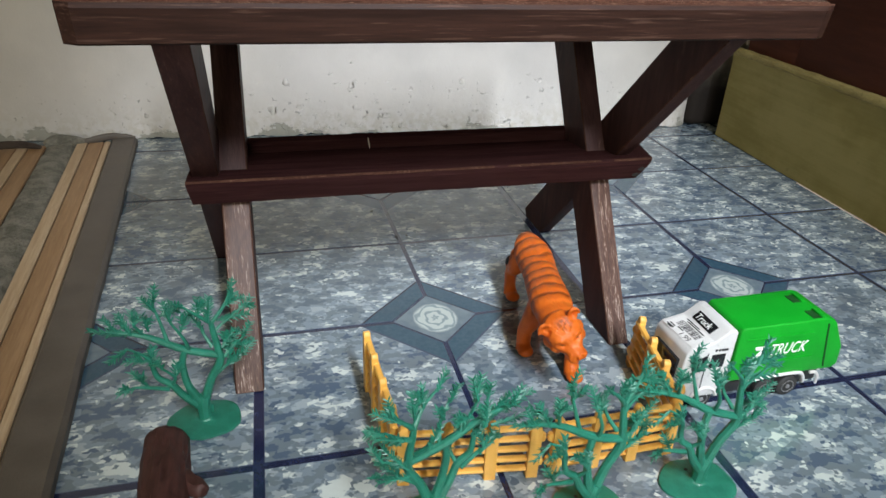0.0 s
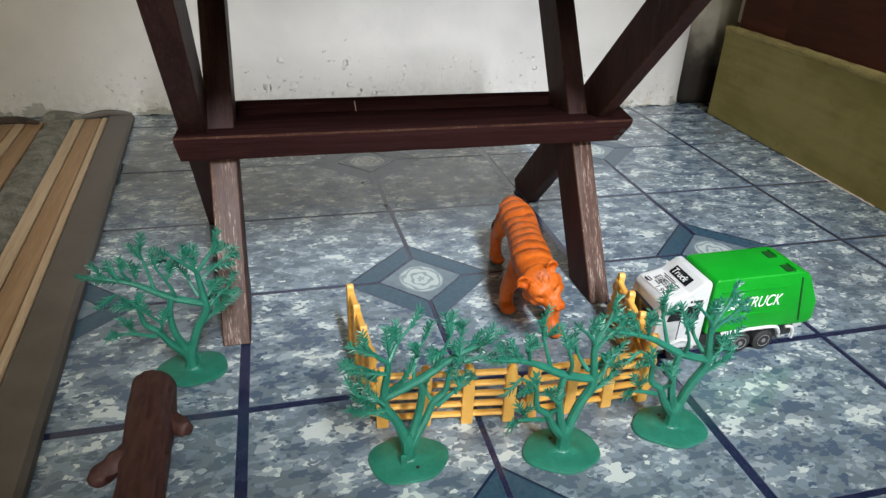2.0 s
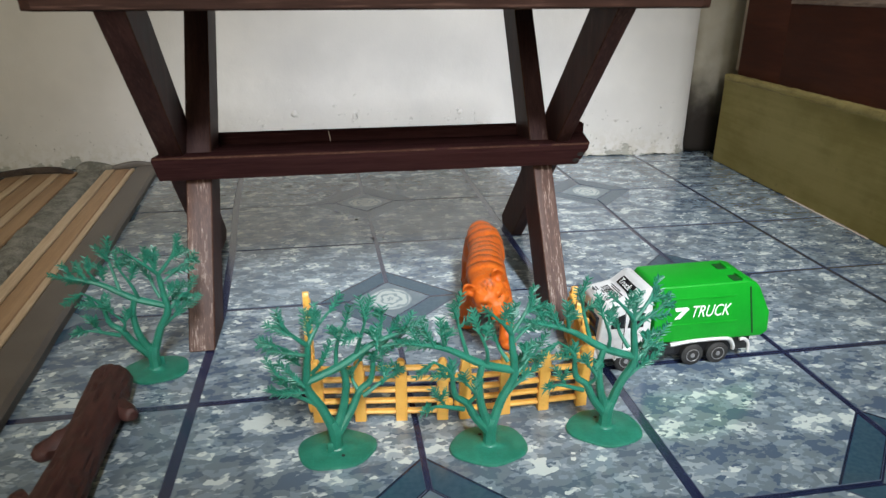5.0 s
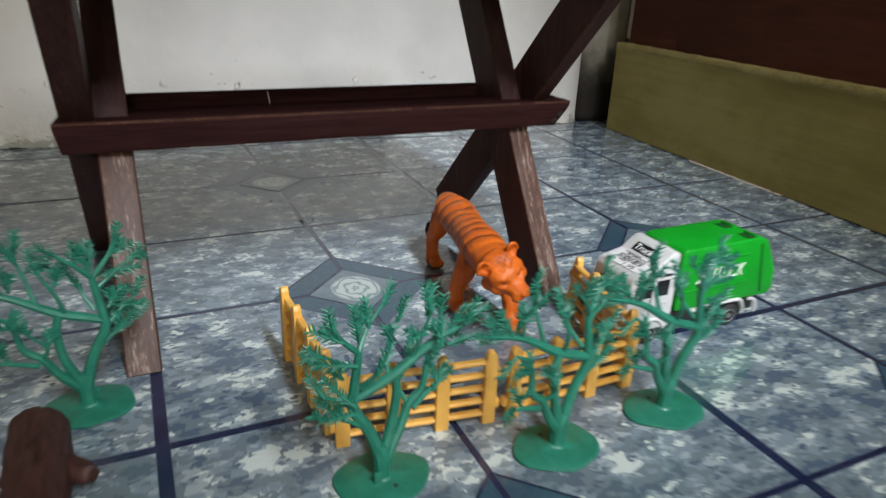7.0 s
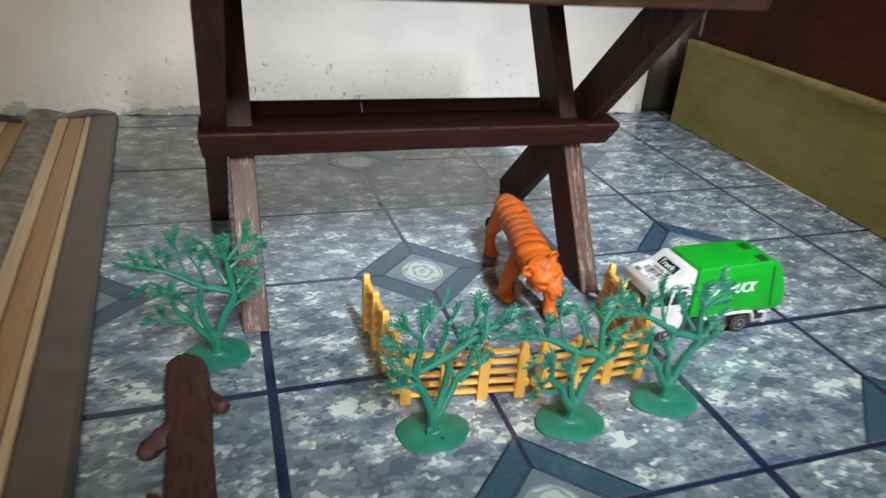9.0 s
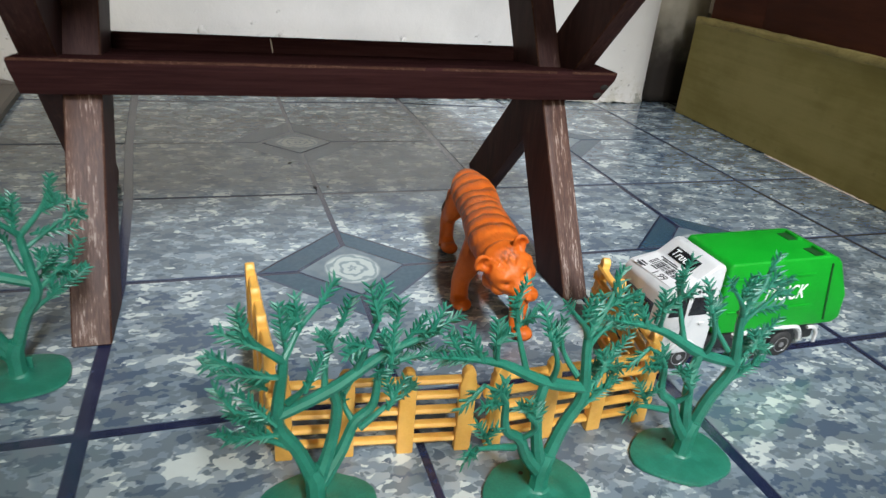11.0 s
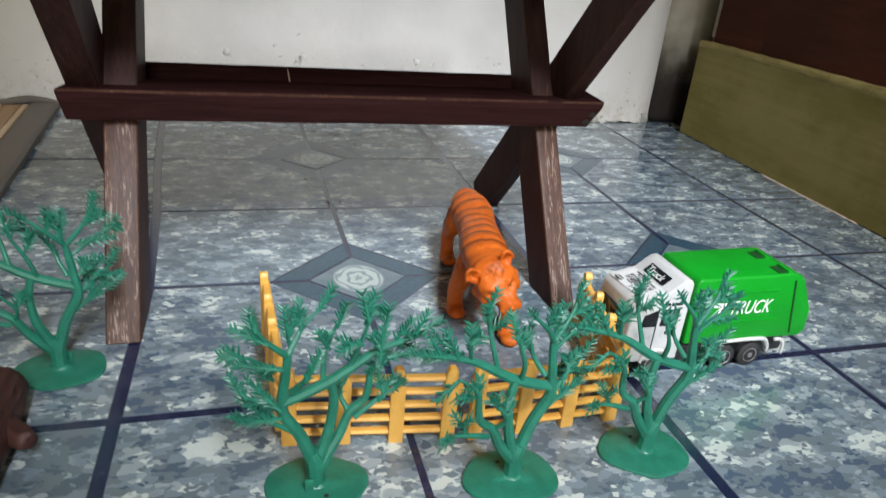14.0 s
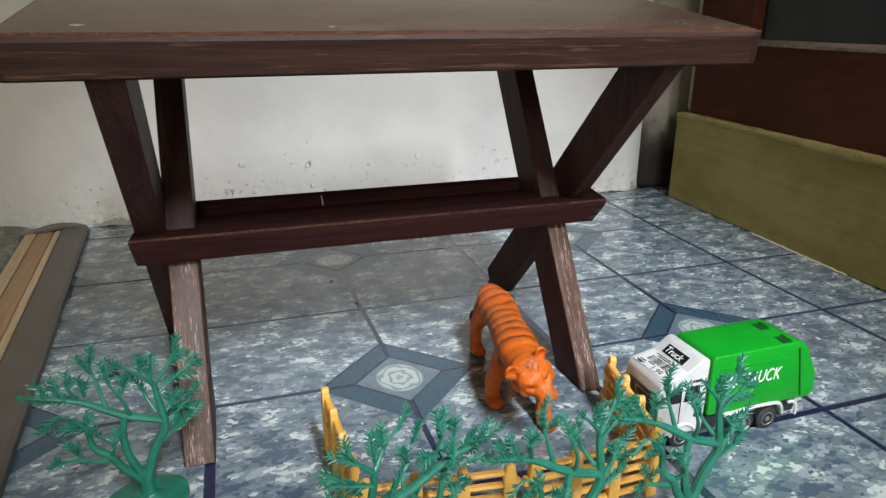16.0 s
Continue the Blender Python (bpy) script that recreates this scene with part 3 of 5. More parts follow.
def floor():
    """A slab with the grout, and single tiles laid on it in the seen stretch."""
    bm = bmesh.new()
    box(bm, -1.95, 1.17, -4.15, 1.25, -0.06, -0.0007)
    slab = solid("floor", bm, grout, "blue and white marbled ceramic tiles with rose inserts", "floor", "structure")
    meshes = {}
    rng = random.Random(4)
    for i in range(-9, 6):
        for j in range(-13, 6):
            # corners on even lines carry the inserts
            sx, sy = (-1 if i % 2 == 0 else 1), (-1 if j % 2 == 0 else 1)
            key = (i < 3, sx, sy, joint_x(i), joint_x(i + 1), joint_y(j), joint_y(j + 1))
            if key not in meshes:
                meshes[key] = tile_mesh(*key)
            me, mid = fitted(meshes[key], i, j) if j >= 0 else (meshes[key], node(i, j).lerp(node(i + 1, j + 1), 0.5))
            t = new("tile", me)
            t.parent = slab
            t.location = (mid.x, mid.y, rng.uniform(-0.0004, 0.0003))
            t.rotation_euler = (rng.uniform(-0.0012, 0.0012), rng.uniform(-0.0012, 0.0012), rng.uniform(-0.002, 0.002))
    me = insert_mesh()
    for i in range(-8, 6, 2):
        for j in range(-12, 6, 2):
            t = new("insert_tile", me)
            t.parent = slab
            t.location = node(i, j)
            t.rotation_euler = (0, 0, rng.choice((0, 1, 2, 3)) * math.pi / 2)
    # the rows far behind, joined
    far = bmesh.new()
    mats = [tile_dark, tile_edge, tile_glare, rose]
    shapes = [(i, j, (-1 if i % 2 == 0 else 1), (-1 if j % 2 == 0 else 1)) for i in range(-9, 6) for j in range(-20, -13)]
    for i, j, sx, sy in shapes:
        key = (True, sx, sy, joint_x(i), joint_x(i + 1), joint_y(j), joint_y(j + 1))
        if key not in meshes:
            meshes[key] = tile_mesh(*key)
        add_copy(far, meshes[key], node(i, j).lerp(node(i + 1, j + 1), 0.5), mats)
    for i in range(-8, 6, 2):
        for j in range(-20, -13, 2):
            add_copy(far, me, node(i, j), mats)
    data = bpy.data.meshes.new("tile_field")
    far.to_mesh(data)
    far.free()
    for m in mats:
        data.materials.append(m)
    t = tagged(new("tile_field", data), kind="stuff")
    t.parent = slab


def add_copy(bm, me, shift, mats):
    """Adds a mesh to bm, moved by shift, with its materials found in mats."""
    layer = bm.loops.layers.uv.get("corner") or bm.loops.layers.uv.new("corner")
    source = me.uv_layers.get("corner")
    verts = [bm.verts.new(v.co + shift) for v in me.vertices]
    for p in me.polygons:
        f = bm.faces.new([verts[k] for k in p.vertices])
        f.material_index = mats.index(me.materials[p.material_index])
        if source:
            for l, k in zip(f.loops, p.loop_indices):
                l[layer].uv = source.data[k].uv


def door():
    """The lower part of a dark red door that stands open, with a board nailed across its foot."""
    d = thing("door_1", pose(0.743, 0, 0, 0, 0, -3.55), "open dark red wooden door with an olive plywood board nailed across its foot", "door", kind="structure")
    bm = bmesh.new()
    rows = []
    for k in range(9):
        z = 0.002 + 0.183 * k / 8
        rows.append([bm.verts.new((0.0012 * noise.noise(Vector((y * 4, z * 7, 0))) - (0.0015 if k == 8 else 0), y, z + (0.0015 * noise.noise(Vector((y * 30, 5, k))) if k in (0, 8) else 0))) for y in [-0.75 + 1.345 * i / 90 for i in range(91)]])
    ring_faces(bm, rows, closed=False)
    bmesh.ops.solidify(bm, geom=bm.faces[:], thickness=-0.011)
    part("kick_board", bm, olive_ply, d, "olive plywood board with rough edges")
    bm = bmesh.new()
    rings = []
    for i in range(121):
        y = -0.75 + 1.344 * i / 120
        h, w = 0.0016 * noise.noise(Vector((y * 35, 2, 0))), 0.002 * noise.noise(Vector((y * 28, 8, 0)))
        rings.append([bm.verts.new(p) for p in ((-0.0010, y, 0.1785 + w), (-0.0017, y, 0.1795 + w), (-0.0017, y, 0.1890 + h), (-0.0002, y, 0.1912 + h), (0.0135, y, 0.1915 + h), (0.0135, y, 0.1868))])
    ring_faces(bm, rings)
    bm.faces.new(rings[0][::-1])
    bm.faces.new(rings[-1])
    part("ledge", bm, ply_lip, d, "rough top edge of the board")
    bm = bmesh.new()
    rings = []
    for i in range(61):
        y = 0.085 + 0.225 * i / 60
        h = 0.0012 + 0.0016 * noise.noise(Vector((y * 90, 4, 1)))
        w = 0.0010 + 0.0010 * noise.noise(Vector((y * 70, 1, 6)))
        rings.append([bm.verts.new(p) for p in ((-0.0005, y, 0.0006), (-w - 0.0012, y, 0.0006), (-w, y, h), (-0.0005, y, h + 0.0008))])
    ring_faces(bm, rings)
    bm.faces.new(rings[0][::-1])
    bm.faces.new(rings[-1])
    part("chipped_edge", bm, pale_wood, d, "pale chipped wood along the foot of the board")
    bm = bmesh.new()
    box(bm, 0.014, 0.05, 0.4223, 0.572, 0.012, 2.02, 0.0005)
    part("stile", bm, door_red, d)
    bm = bmesh.new()
    box(bm, 0.014, 0.05, -0.42, -0.28, 0.012, 2.02, 0.0025)
    part("stile", bm, door_red, d)
    bm = bmesh.new()
    box(bm, 0.0141, 0.0495, -0.2795, 0.422, 0.012, 0.336, 0.0005)
    part("bottom_rail", bm, door_red, d)
    bm = bmesh.new()
    box(bm, 0.0145, 0.0495, -0.2795, 0.422, 1.88, 2.02, 0.0025)
    part("top_rail", bm, door_red, d)
    bm = bmesh.new()
    box(bm, 0.0165, 0.0475, 0.573, 0.588, 0.198, 2.02, 0.002)
    part("edge_strip", bm, raw_edge, d, "pale raw wood edge")
    bm = bmesh.new()
    box(bm, 0.03, 0.036, -0.2795, 0.422, 0.336, 1.88)
    part("pane", bm, glass_dark, d, "dark dull door panel")
    bm = bmesh.new()
    prism(bm, [(0.0115, 0.3365), (0.0295, 0.3365), (0.0295, 0.3475), (0.024, 0.3475), (0.019, 0.3445), (0.0115, 0.3415)], "y", -0.279, 0.4215)
    part("moulding", bm, moulding_wood, d, "worn pale moulding")
    bm = bmesh.new()
    prism(bm, [(0.013, 0.4215), (0.0295, 0.4215), (0.0295, 0.402), (0.024, 0.402), (0.021, 0.409), (0.013, 0.414)], "z", 0.348, 1.879)
    part("moulding", bm, door_red, d)


def jamb():
    bm = bmesh.new()
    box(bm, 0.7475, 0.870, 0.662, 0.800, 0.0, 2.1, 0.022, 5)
    solid("door_frame", bm, jamb_dark, "grey-brown door post, black near the floor", "door frame", "structure", pose(0, 0, 0))


def slat_panel():
    """Slatted mat with a taped border that lies along the wall, right end by the wall."""
    p = thing("slat_mat", pose(-0.3835, 0, 0, 0, 0, 4.15), "wooden slat mat with grey-brown taped border, lying on the floor", "mat")
    y0, y1 = -0.95, 0.700

    def strip(a, b, z0, z1, y_end=y1, wob=0.0, bev=0.0015, start=y0):
        bm = bmesh.new()
        n = 60
        rings = []
        for i in range(n + 1):
            y = start + (y_end - start) * i / n
            w0, w1 = (wob * noise.noise(Vector((y * 14, a * 50, s))) for s in (0.3, 5.1))
            h = wob * 0.6 * noise.noise(Vector((y * 22, 9, a * 30)))
            rings.append([bm.verts.new(q) for q in ((-a + w0, y, z0), (-a + w0, y, z1 - bev + h), (-a - bev + w0, y, z1 + h), (-b + bev + w1, y, z1 + h), (-b + w1, y, z1 - bev + h), (-b + w1, y, z0))])
        ring_faces(bm, rings)
        bm.faces.new(rings[0][::-1])
        bm.faces.new(rings[-1])
        return bm

    bm = bmesh.new()
    box(bm, -0.42, -0.004, y0, y1 - 0.02, 0.001, 0.0075)
    part("backing", bm, dark_rag, p)
    part("border", strip(0.0, 0.0455, 0.0005, 0.0135, wob=0.0012, bev=0.0045), binding, p, "smooth grey-brown tape border")
    for a, b, z, m in ((0.0462, 0.0560, 0.0115, slat_pale), (0.0572, 0.0842, 0.0108, slat_brown), (0.0854, 0.1035, 0.0118, slat_pale),
                       (0.1545, 0.183, 0.011, slat_brown), (0.1842, 0.2015, 0.0118, slat_pale), (0.2027, 0.236, 0.011, slat_brown), (0.2372, 0.2545, 0.0118, slat_pale), (0.2557, 0.286, 0.011, slat_brown)):
        part("slat", strip(a, b, 0.0076, z, y1 - 0.012), m, p)
    # matted cloth between the slats, lumpy
    bm = bmesh.new()
    rows = []
    for i in range(181):
        y = y0 + (y1 - 0.01 - y0) * i / 180
        row = []
        for k in range(15):
            u = k / 14
            x = -(0.1042 + 0.0495 * u) + 0.004 * noise.noise(Vector((y * 24, u * 2, 4))) * (abs(u - 0.5) * 2) ** 2
            z = 0.0095 + 0.0055 * math.sin(math.pi * u) ** 0.5 + 0.0035 * noise.fractal(Vector((x * 40, y * 30, 0)), 0.8, 2, 3)
            row.append(bm.verts.new((x, y, max(z, 0.008) if 0 < k < 14 else 0.0078)))
        rows.append(row)
    ring_faces(bm, rows, closed=False)
    part("matted_cloth", bm, lint, p, "grey matted cloth strip")
    # torn, upturned end by the wall
    bm = bmesh.new()
    pts = [(-0.30, 0.668, 0.016, 0.006), (-0.24, 0.668, 0.022, 0.007), (-0.19, 0.673, 0.020, 0.007), (-0.160, 0.672, 0.013, 0.004)]
    tube(bm, pts, 8, 5, 0.6)
    part("torn_edge", bm, dark_rag, p, "dark torn edge")
    bm = bmesh.new()
    tube(bm, [(-0.154, 0.676, 0.014, 0.008), (-0.135, 0.684, 0.02, 0.012), (-0.108, 0.688, 0.018, 0.009), (-0.090, 0.690, 0.014, 0.006)], 8, 5, 0.8)
    part("torn_edge", bm, lint, p)
    bm = bmesh.new()
    tube(bm, [(-0.092, 0.692, 0.012, 0.006), (-0.052, 0.700, 0.017, 0.007), (-0.022, 0.704, 0.014, 0.006), (-0.004, 0.704, 0.009, 0.005)], 8, 5, 0.7)
    part("torn_edge", bm, binding, p)


# ---- the folding table ----
def table():
    t = thing("folding_table", pose(0, 0, 0), "low dark-stained wooden folding table with crossed legs, worn at the edges", "table")
    tilt, TOP_Y, TOP_Z = math.tan(radians(9.0)), -0.1545, 0.3495

    lay = Matrix.Translation((0, TOP_Y, TOP_Z)) @ Matrix.Rotation(radians(9.0), 4, "X")
    bm = bmesh.new()
    box(bm, -0.2985, 0.2855, 0.0005, 0.345, 0, 0.028)
    worn_bevel(bm, 0.003, 2)
    bmesh.ops.transform(bm, matrix=lay, verts=bm.verts[:])
    part("tabletop", bm, wood_top, t, "scuffed dusty brown table top", edges=worn_lit_edge)
    for x, y, r in ((-0.250, 0.030, 0.0046), (-0.081, 0.0186, 0.0026)):
        bm = bmesh.new()
        disc(bm, 0, 0, 0, r, r * 0.7, [(1.0, 0.0), (0.9, 0.0003), (0.3, 0.0004)], 14)
        for v in bm.verts:
            v.co.x *= 1 + 0.5 * noise.noise(v.co * 700)
            v.co.y *= 1 + 0.5 * noise.noise(v.co * 600 + Vector((5, 2, 1)))
        fleck = part("paint_fleck", bm, dull_fleck, t, "dried pale paint fleck")
        fleck.matrix_local = lay @ Matrix.Translation((x, y, 0.0281))
    # moulded front edge with nicks
    bm = bmesh.new()
    rings = []
    for i in range(121):
        x = -0.300 + 0.587 * i / 120
        d = [0.00025 * noise.noise(Vector((x * 60, k * 3.0, 0))) + 0.0006 * max(0.0, noise.noise(Vector((x * 90, k * 5.0, 7))) - 0.5) for k in range(4)]
        end = min(1.0, (i + 0.4) / 2.5, (120.4 - i) / 2.5)
        rings.append([bm.verts.new((x, y * end, z)) for y, z in ((0.0, -0.0012), (-0.0045 + d[0], -0.0012), (-0.006 + d[1], 0.0006), (-0.006 + d[2], 0.0235), (-0.004 + d[3], 0.0265), (0.0, 0.0272))])
    ring_faces(bm, rings)
    bm.faces.new(rings[0][::-1])
    bm.faces.new(rings[-1])
    for f in bm.faces:
        if f.calc_center_median().z > 0.0262 and len(f.verts) == 4:
            f.material_index = 1
    bmesh.ops.transform(bm, matrix=lay, verts=bm.verts[:])
    part("front_edge", bm, wood_front, t, "dark reddish front edge, scratched", smooth=False, edges=worn_lit_edge)
    for x0, x1, f0 in ((0.1765, 0.2005, -0.0965), (-0.2300, -0.2025, -0.1005)):
        bm = bmesh.new()
        f1, b0, b1 = 0.645, f0 + 0.063, 0.645
        zf = (TOP_Z + tilt * (f0 - TOP_Y)) / (1 - tilt * f1)
        zb = (TOP_Z + tilt * (b0 - TOP_Y)) / (1 - tilt * b1)
        prism(bm, [(f0, 0.0), (f0 + f1 * zf, zf), (b0 + b1 * zb, zb), (b0, 0.0)], "x", x0, x1)
        worn_bevel(bm, 0.0012)
        bm.normal_update()
        for f in bm.faces:
            if f.normal.y < -0.7 and f.calc_area() > 0.002:
                f.material_index = 2
        leg = part("leg", bm, wood_leg, t, "leg with worn shiny grain", edges=worn_lit_edge)
        leg.data.materials.append(wood_worn_glint)
    for x0, x1, lean in ((0.2050, 0.2225, -0.0060), (-0.2625, -0.2375, 0.0150)):
        bm = bmesh.new()
        f0, b0, k = 0.190, 0.260, -0.99
        zf = (TOP_Z + tilt * (f0 - TOP_Y)) / (1 - tilt * k)
        zb = (TOP_Z + tilt * (b0 - TOP_Y)) / (1 - tilt * k)
        prism(bm, [(f0 + 0.005, 0.0), (f0 + k * zf, zf), (b0 + k * zb, zb), (b0, 0.012), (b0 - 0.008, 0.0)], "x", x0, x1)
        for v in bm.verts:
            v.co.x += lean * v.co.z / 0.35
        worn_bevel(bm, 0.0010)
        part("leg", bm, wood_leg, t, edges=worn_lit_edge)
    # a plank laid through the crossing, its ends cut back below, and a narrower dark rail behind it
    bm = bmesh.new()
    prof = [(-0.0165, 0.1915), (-0.0150, 0.1860), (-0.0045, 0.1650), (0.086, 0.1630), (0.088, 0.1650), (0.088, 0.1825), (0.086, 0.1840), (-0.0135, 0.1930)]
    left, right = (-0.2590, -0.2585, -0.2560, -0.2560, -0.2560, -0.2590, -0.2590, -0.2590), (0.2370, 0.2365, 0.2280, 0.2540, 0.2580, 0.2680, 0.2680, 0.2385)
    rings = []
    for k in range(33):
        u = k / 32
        sag = [0.0005 * noise.noise(Vector((u * 11, q * 2.0, 3))) for q in range(8)]
        rings.append([bm.verts.new((a + (b - a) * u, y + d, z + d)) for a, b, (y, z), d in zip(left, right, prof, sag)])
    ring_faces(bm, rings)
    bm.faces.new(rings[0][::-1])
    bm.faces.new(rings[-1])
    bmesh.ops.recalc_face_normals(bm, faces=bm.faces[:])
    for f in bm.faces:
        c = f.calc_center_median()
        if c.y < -0.0140 and c.z > 0.1900 and noise.noise(Vector((c.x * 25, 4, 0))) > -0.25:
            f.material_index = 1
    plank = part("stretcher", bm, wood_long, t, "dark reddish plank with worn edges", smooth=False, edges=worn_lit_edge)
    # Peg holes as flat dark discs, their shade put into the colour
    for x, y, z, r in ((0.2285, -0.0115, 0.1790, 0.0040), (0.2250, -0.0070, 0.1705, 0.0042)):
        bm = bmesh.new()
        disc(bm, 0, 0, 0, r, r * 0.8, [(1.0, 0.0), (0.8, 0.0003), (0.3, 0.0004)], 16)
        hole = part("peg_hole", bm, crumb, plank, "dark disc for the shade in a peg hole")
        hole.matrix_local = pose(x, y - 0.0004, z, 119, 0, 0)
    bm = bmesh.new()
    box(bm, -0.2570, 0.2700, 0.0895, 0.1070, 0.166, 0.1955)
    worn_bevel(bm, 0.0012)
    part("back_rail", bm, wood_long, t, "dark unlit rail behind the plank", smooth=False, edges=wood_long)
    bm = bmesh.new()
    tube(bm, [(-0.0670, 0.0885, 0.1830, 0.0005), (-0.0675, 0.0875, 0.1880, 0.0007), (-0.0690, 0.0865, 0.1965, 0.0004)], 5, 3)
    part("splinter", bm, pale_wood, t, "pale splinter")


# ---- toy trees ----
def tree_shapes():
    """Branches as paths of x, y, z, radius and sprays as start, end, width, in metres; the toy is nearly flat."""
    k, kz = 0.000163, 0.000196
    rng = random.Random(11)

    def P(cx, cy, d=0.0, r=0.002):
        h = max((792 - cy) * kz, 0.001)
        return ((cx - 390) * k, d, h * 1.03 + 0.009 * math.sin(math.pi * min(h / 0.139, 1.0)), r)

    limbs = [
        [P(392, 800, 0, .0062), P(390, 750, 0, .0052), P(388, 700, 0, .0055), P(372, 668, 0, .0045)],
        [P(382, 705, 0, .0040), P(330, 600, -.002, .0036), P(272, 520, -.003, .0034), P(268, 465, -.003, .0031), P(285, 350, -.004, .0025), P(290, 300, -.004, .0021)],
        [P(290, 310, -.004, .0020), P(215, 225, -.010, .0014), P(185, 160, -.013, .0009)],
        [P(290, 305, -.004, .0020), P(340, 235, .003, .0014), P(405, 165, .006, .0009)],
        [P(270, 480, -.003, .0030), P(440, 428, .000, .0032), P(600, 345, .002, .0024), P(700, 312, .003, .0017), P(800, 290, .004, .0011)],
        [P(400, 700, 0, .0040), P(445, 600, .004, .0032), P(458, 500, .003, .0028), P(440, 432, .001, .0026)],
        [P(405, 715, 0, .0042), P(480, 640, .005, .0032), P(525, 572, .008, .0028), P(585, 530, .009, .0024), P(602, 440, .010, .0018)],
        [P(515, 385, .001, .0018), P(545, 280, -.004, .0013), P(572, 180, -.007, .0009)],
        [P(632, 325, .002, .0015), P(652, 240, .009, .0009)],
        [P(540, 596, .008, .0020), P(640, 560, .014, .0014), P(700, 545, .017, .0009)],
        [P(325, 595, -.002, .0020), P(245, 545, -.005, .0014), P(160, 510, -.007, .0009)],
        [P(300, 440, -.004, .0018), P(345, 380, -.010, .0013), P(362, 320, -.012, .0009)],
        [P(520, 575, .008, .0018), P(490, 520, .014, .0012), P(540, 455, .018, .0009)],
        [P(284, 360, -.004, .0016), P(235, 330, -.009, .0012), P(150, 270, -.012, .0008)],
        [P(415, 436, .000, .0018), P(425, 350, .006, .0014), P(470, 245, .009, .0009)],
        [P(262, 505, -.003, .0018), P(195, 455, -.008, .0013), P(140, 420, -.010, .0008)],
        [P(600, 440, .010, .0014), P(640, 390, .013, .0010), P(700, 350, .015, .0008)],
    ]
    tips = [(185, 175, 165, 95, -.013), (225, 235, 110, 175, -.010), (400, 175, 455, 110, .006), (300, 290, 280, 140, .0), (270, 325, 100, 292, -.012), (262, 480, 150, 372, -.010), (262, 490, 120, 470, -.014),
             (345, 380, 400, 275, -.012), (570, 190, 545, 85, -.007), (560, 215, 600, 110, -.002), (550, 270, 460, 225, -.008), (650, 260, 655, 175, .009), (680, 318, 735, 215, .006),
            (700, 315, 860, 262, .004), (640, 335, 800, 330, -.006), (600, 450, 590, 400, .010), (605, 445, 710, 408, .010), (690, 548, 760, 545, .017), (640, 562, 700, 480, .012), 
            (540, 465, 552, 405, .018), (490, 525, 480, 470, .014), (165, 512, 95, 462, -.007), (250, 548, 140, 470, -.004), (240, 420, 180, 360, .004),
            (150, 275, 85, 215, -.012), (470, 255, 500, 150, .009), (440, 320, 395, 235, .004), (340, 240, 330, 130, .003), (145, 425, 95, 345, -.010), (695, 355, 780, 395, .015), (750, 300, 800, 215, .004), (615, 340, 625, 240, -.006)]
    return limbs, [(P(a, b, d - 0.001), P(c, e, d + rng.uniform(-.008, .008))) for a, b, c, e, d in tips]


def spray(bm, a, b, rng):
    """A twig with short needles in rows along it, thick enough to be moulded."""
    a, b = Vector(a[:3]), Vector(b[:3])
    d = b - a
    length = d.length
    d.normalize()
    side = d.cross(Vector((0, 1, 0))).normalized()
    out = side.cross(d)
    tube(bm, [(*a, 0.0013), (*(a + d * length * 0.5), 0.0011), (*b, 0.0006)], 5, 1)
    n = max(5, int(length / 0.0027))
    for i in range(n):
        u = 0.12 + 0.88 * i / (n - 1)
        for s in (-1, 1, 0) if i % 2 else (-1, 1):
            root = a + d * length * u
            reach = 0.0085 * (0.55 + 0.45 * math.sin(math.pi * min(u, 0.9))) * rng.uniform(0.75, 1.1)
            lift = rng.uniform(-0.40, 0.40) if s else rng.choice((-0.8, 0.8))
            way = (side * s * 0.75 + d * rng.uniform(0.6, 0.95) + out * lift).normalized()
            tip = root + way * reach
            w = way.cross(out).normalized() * 0.00078
            h = out * 0.0006
            mid = root + way * reach * 0.6
            ring = [[bm.verts.new(p + w * f), bm.verts.new(p + h * f), bm.verts.new(p - w * f), bm.verts.new(p - h * f)] for p, f in ((root, 1.0), (mid, 0.9))]
            end = bm.verts.new(tip)
            ring_faces(bm, ring)
            for q in range(4):
                bm.faces.new((ring[1][q], ring[1][(q + 1) % 4], end))


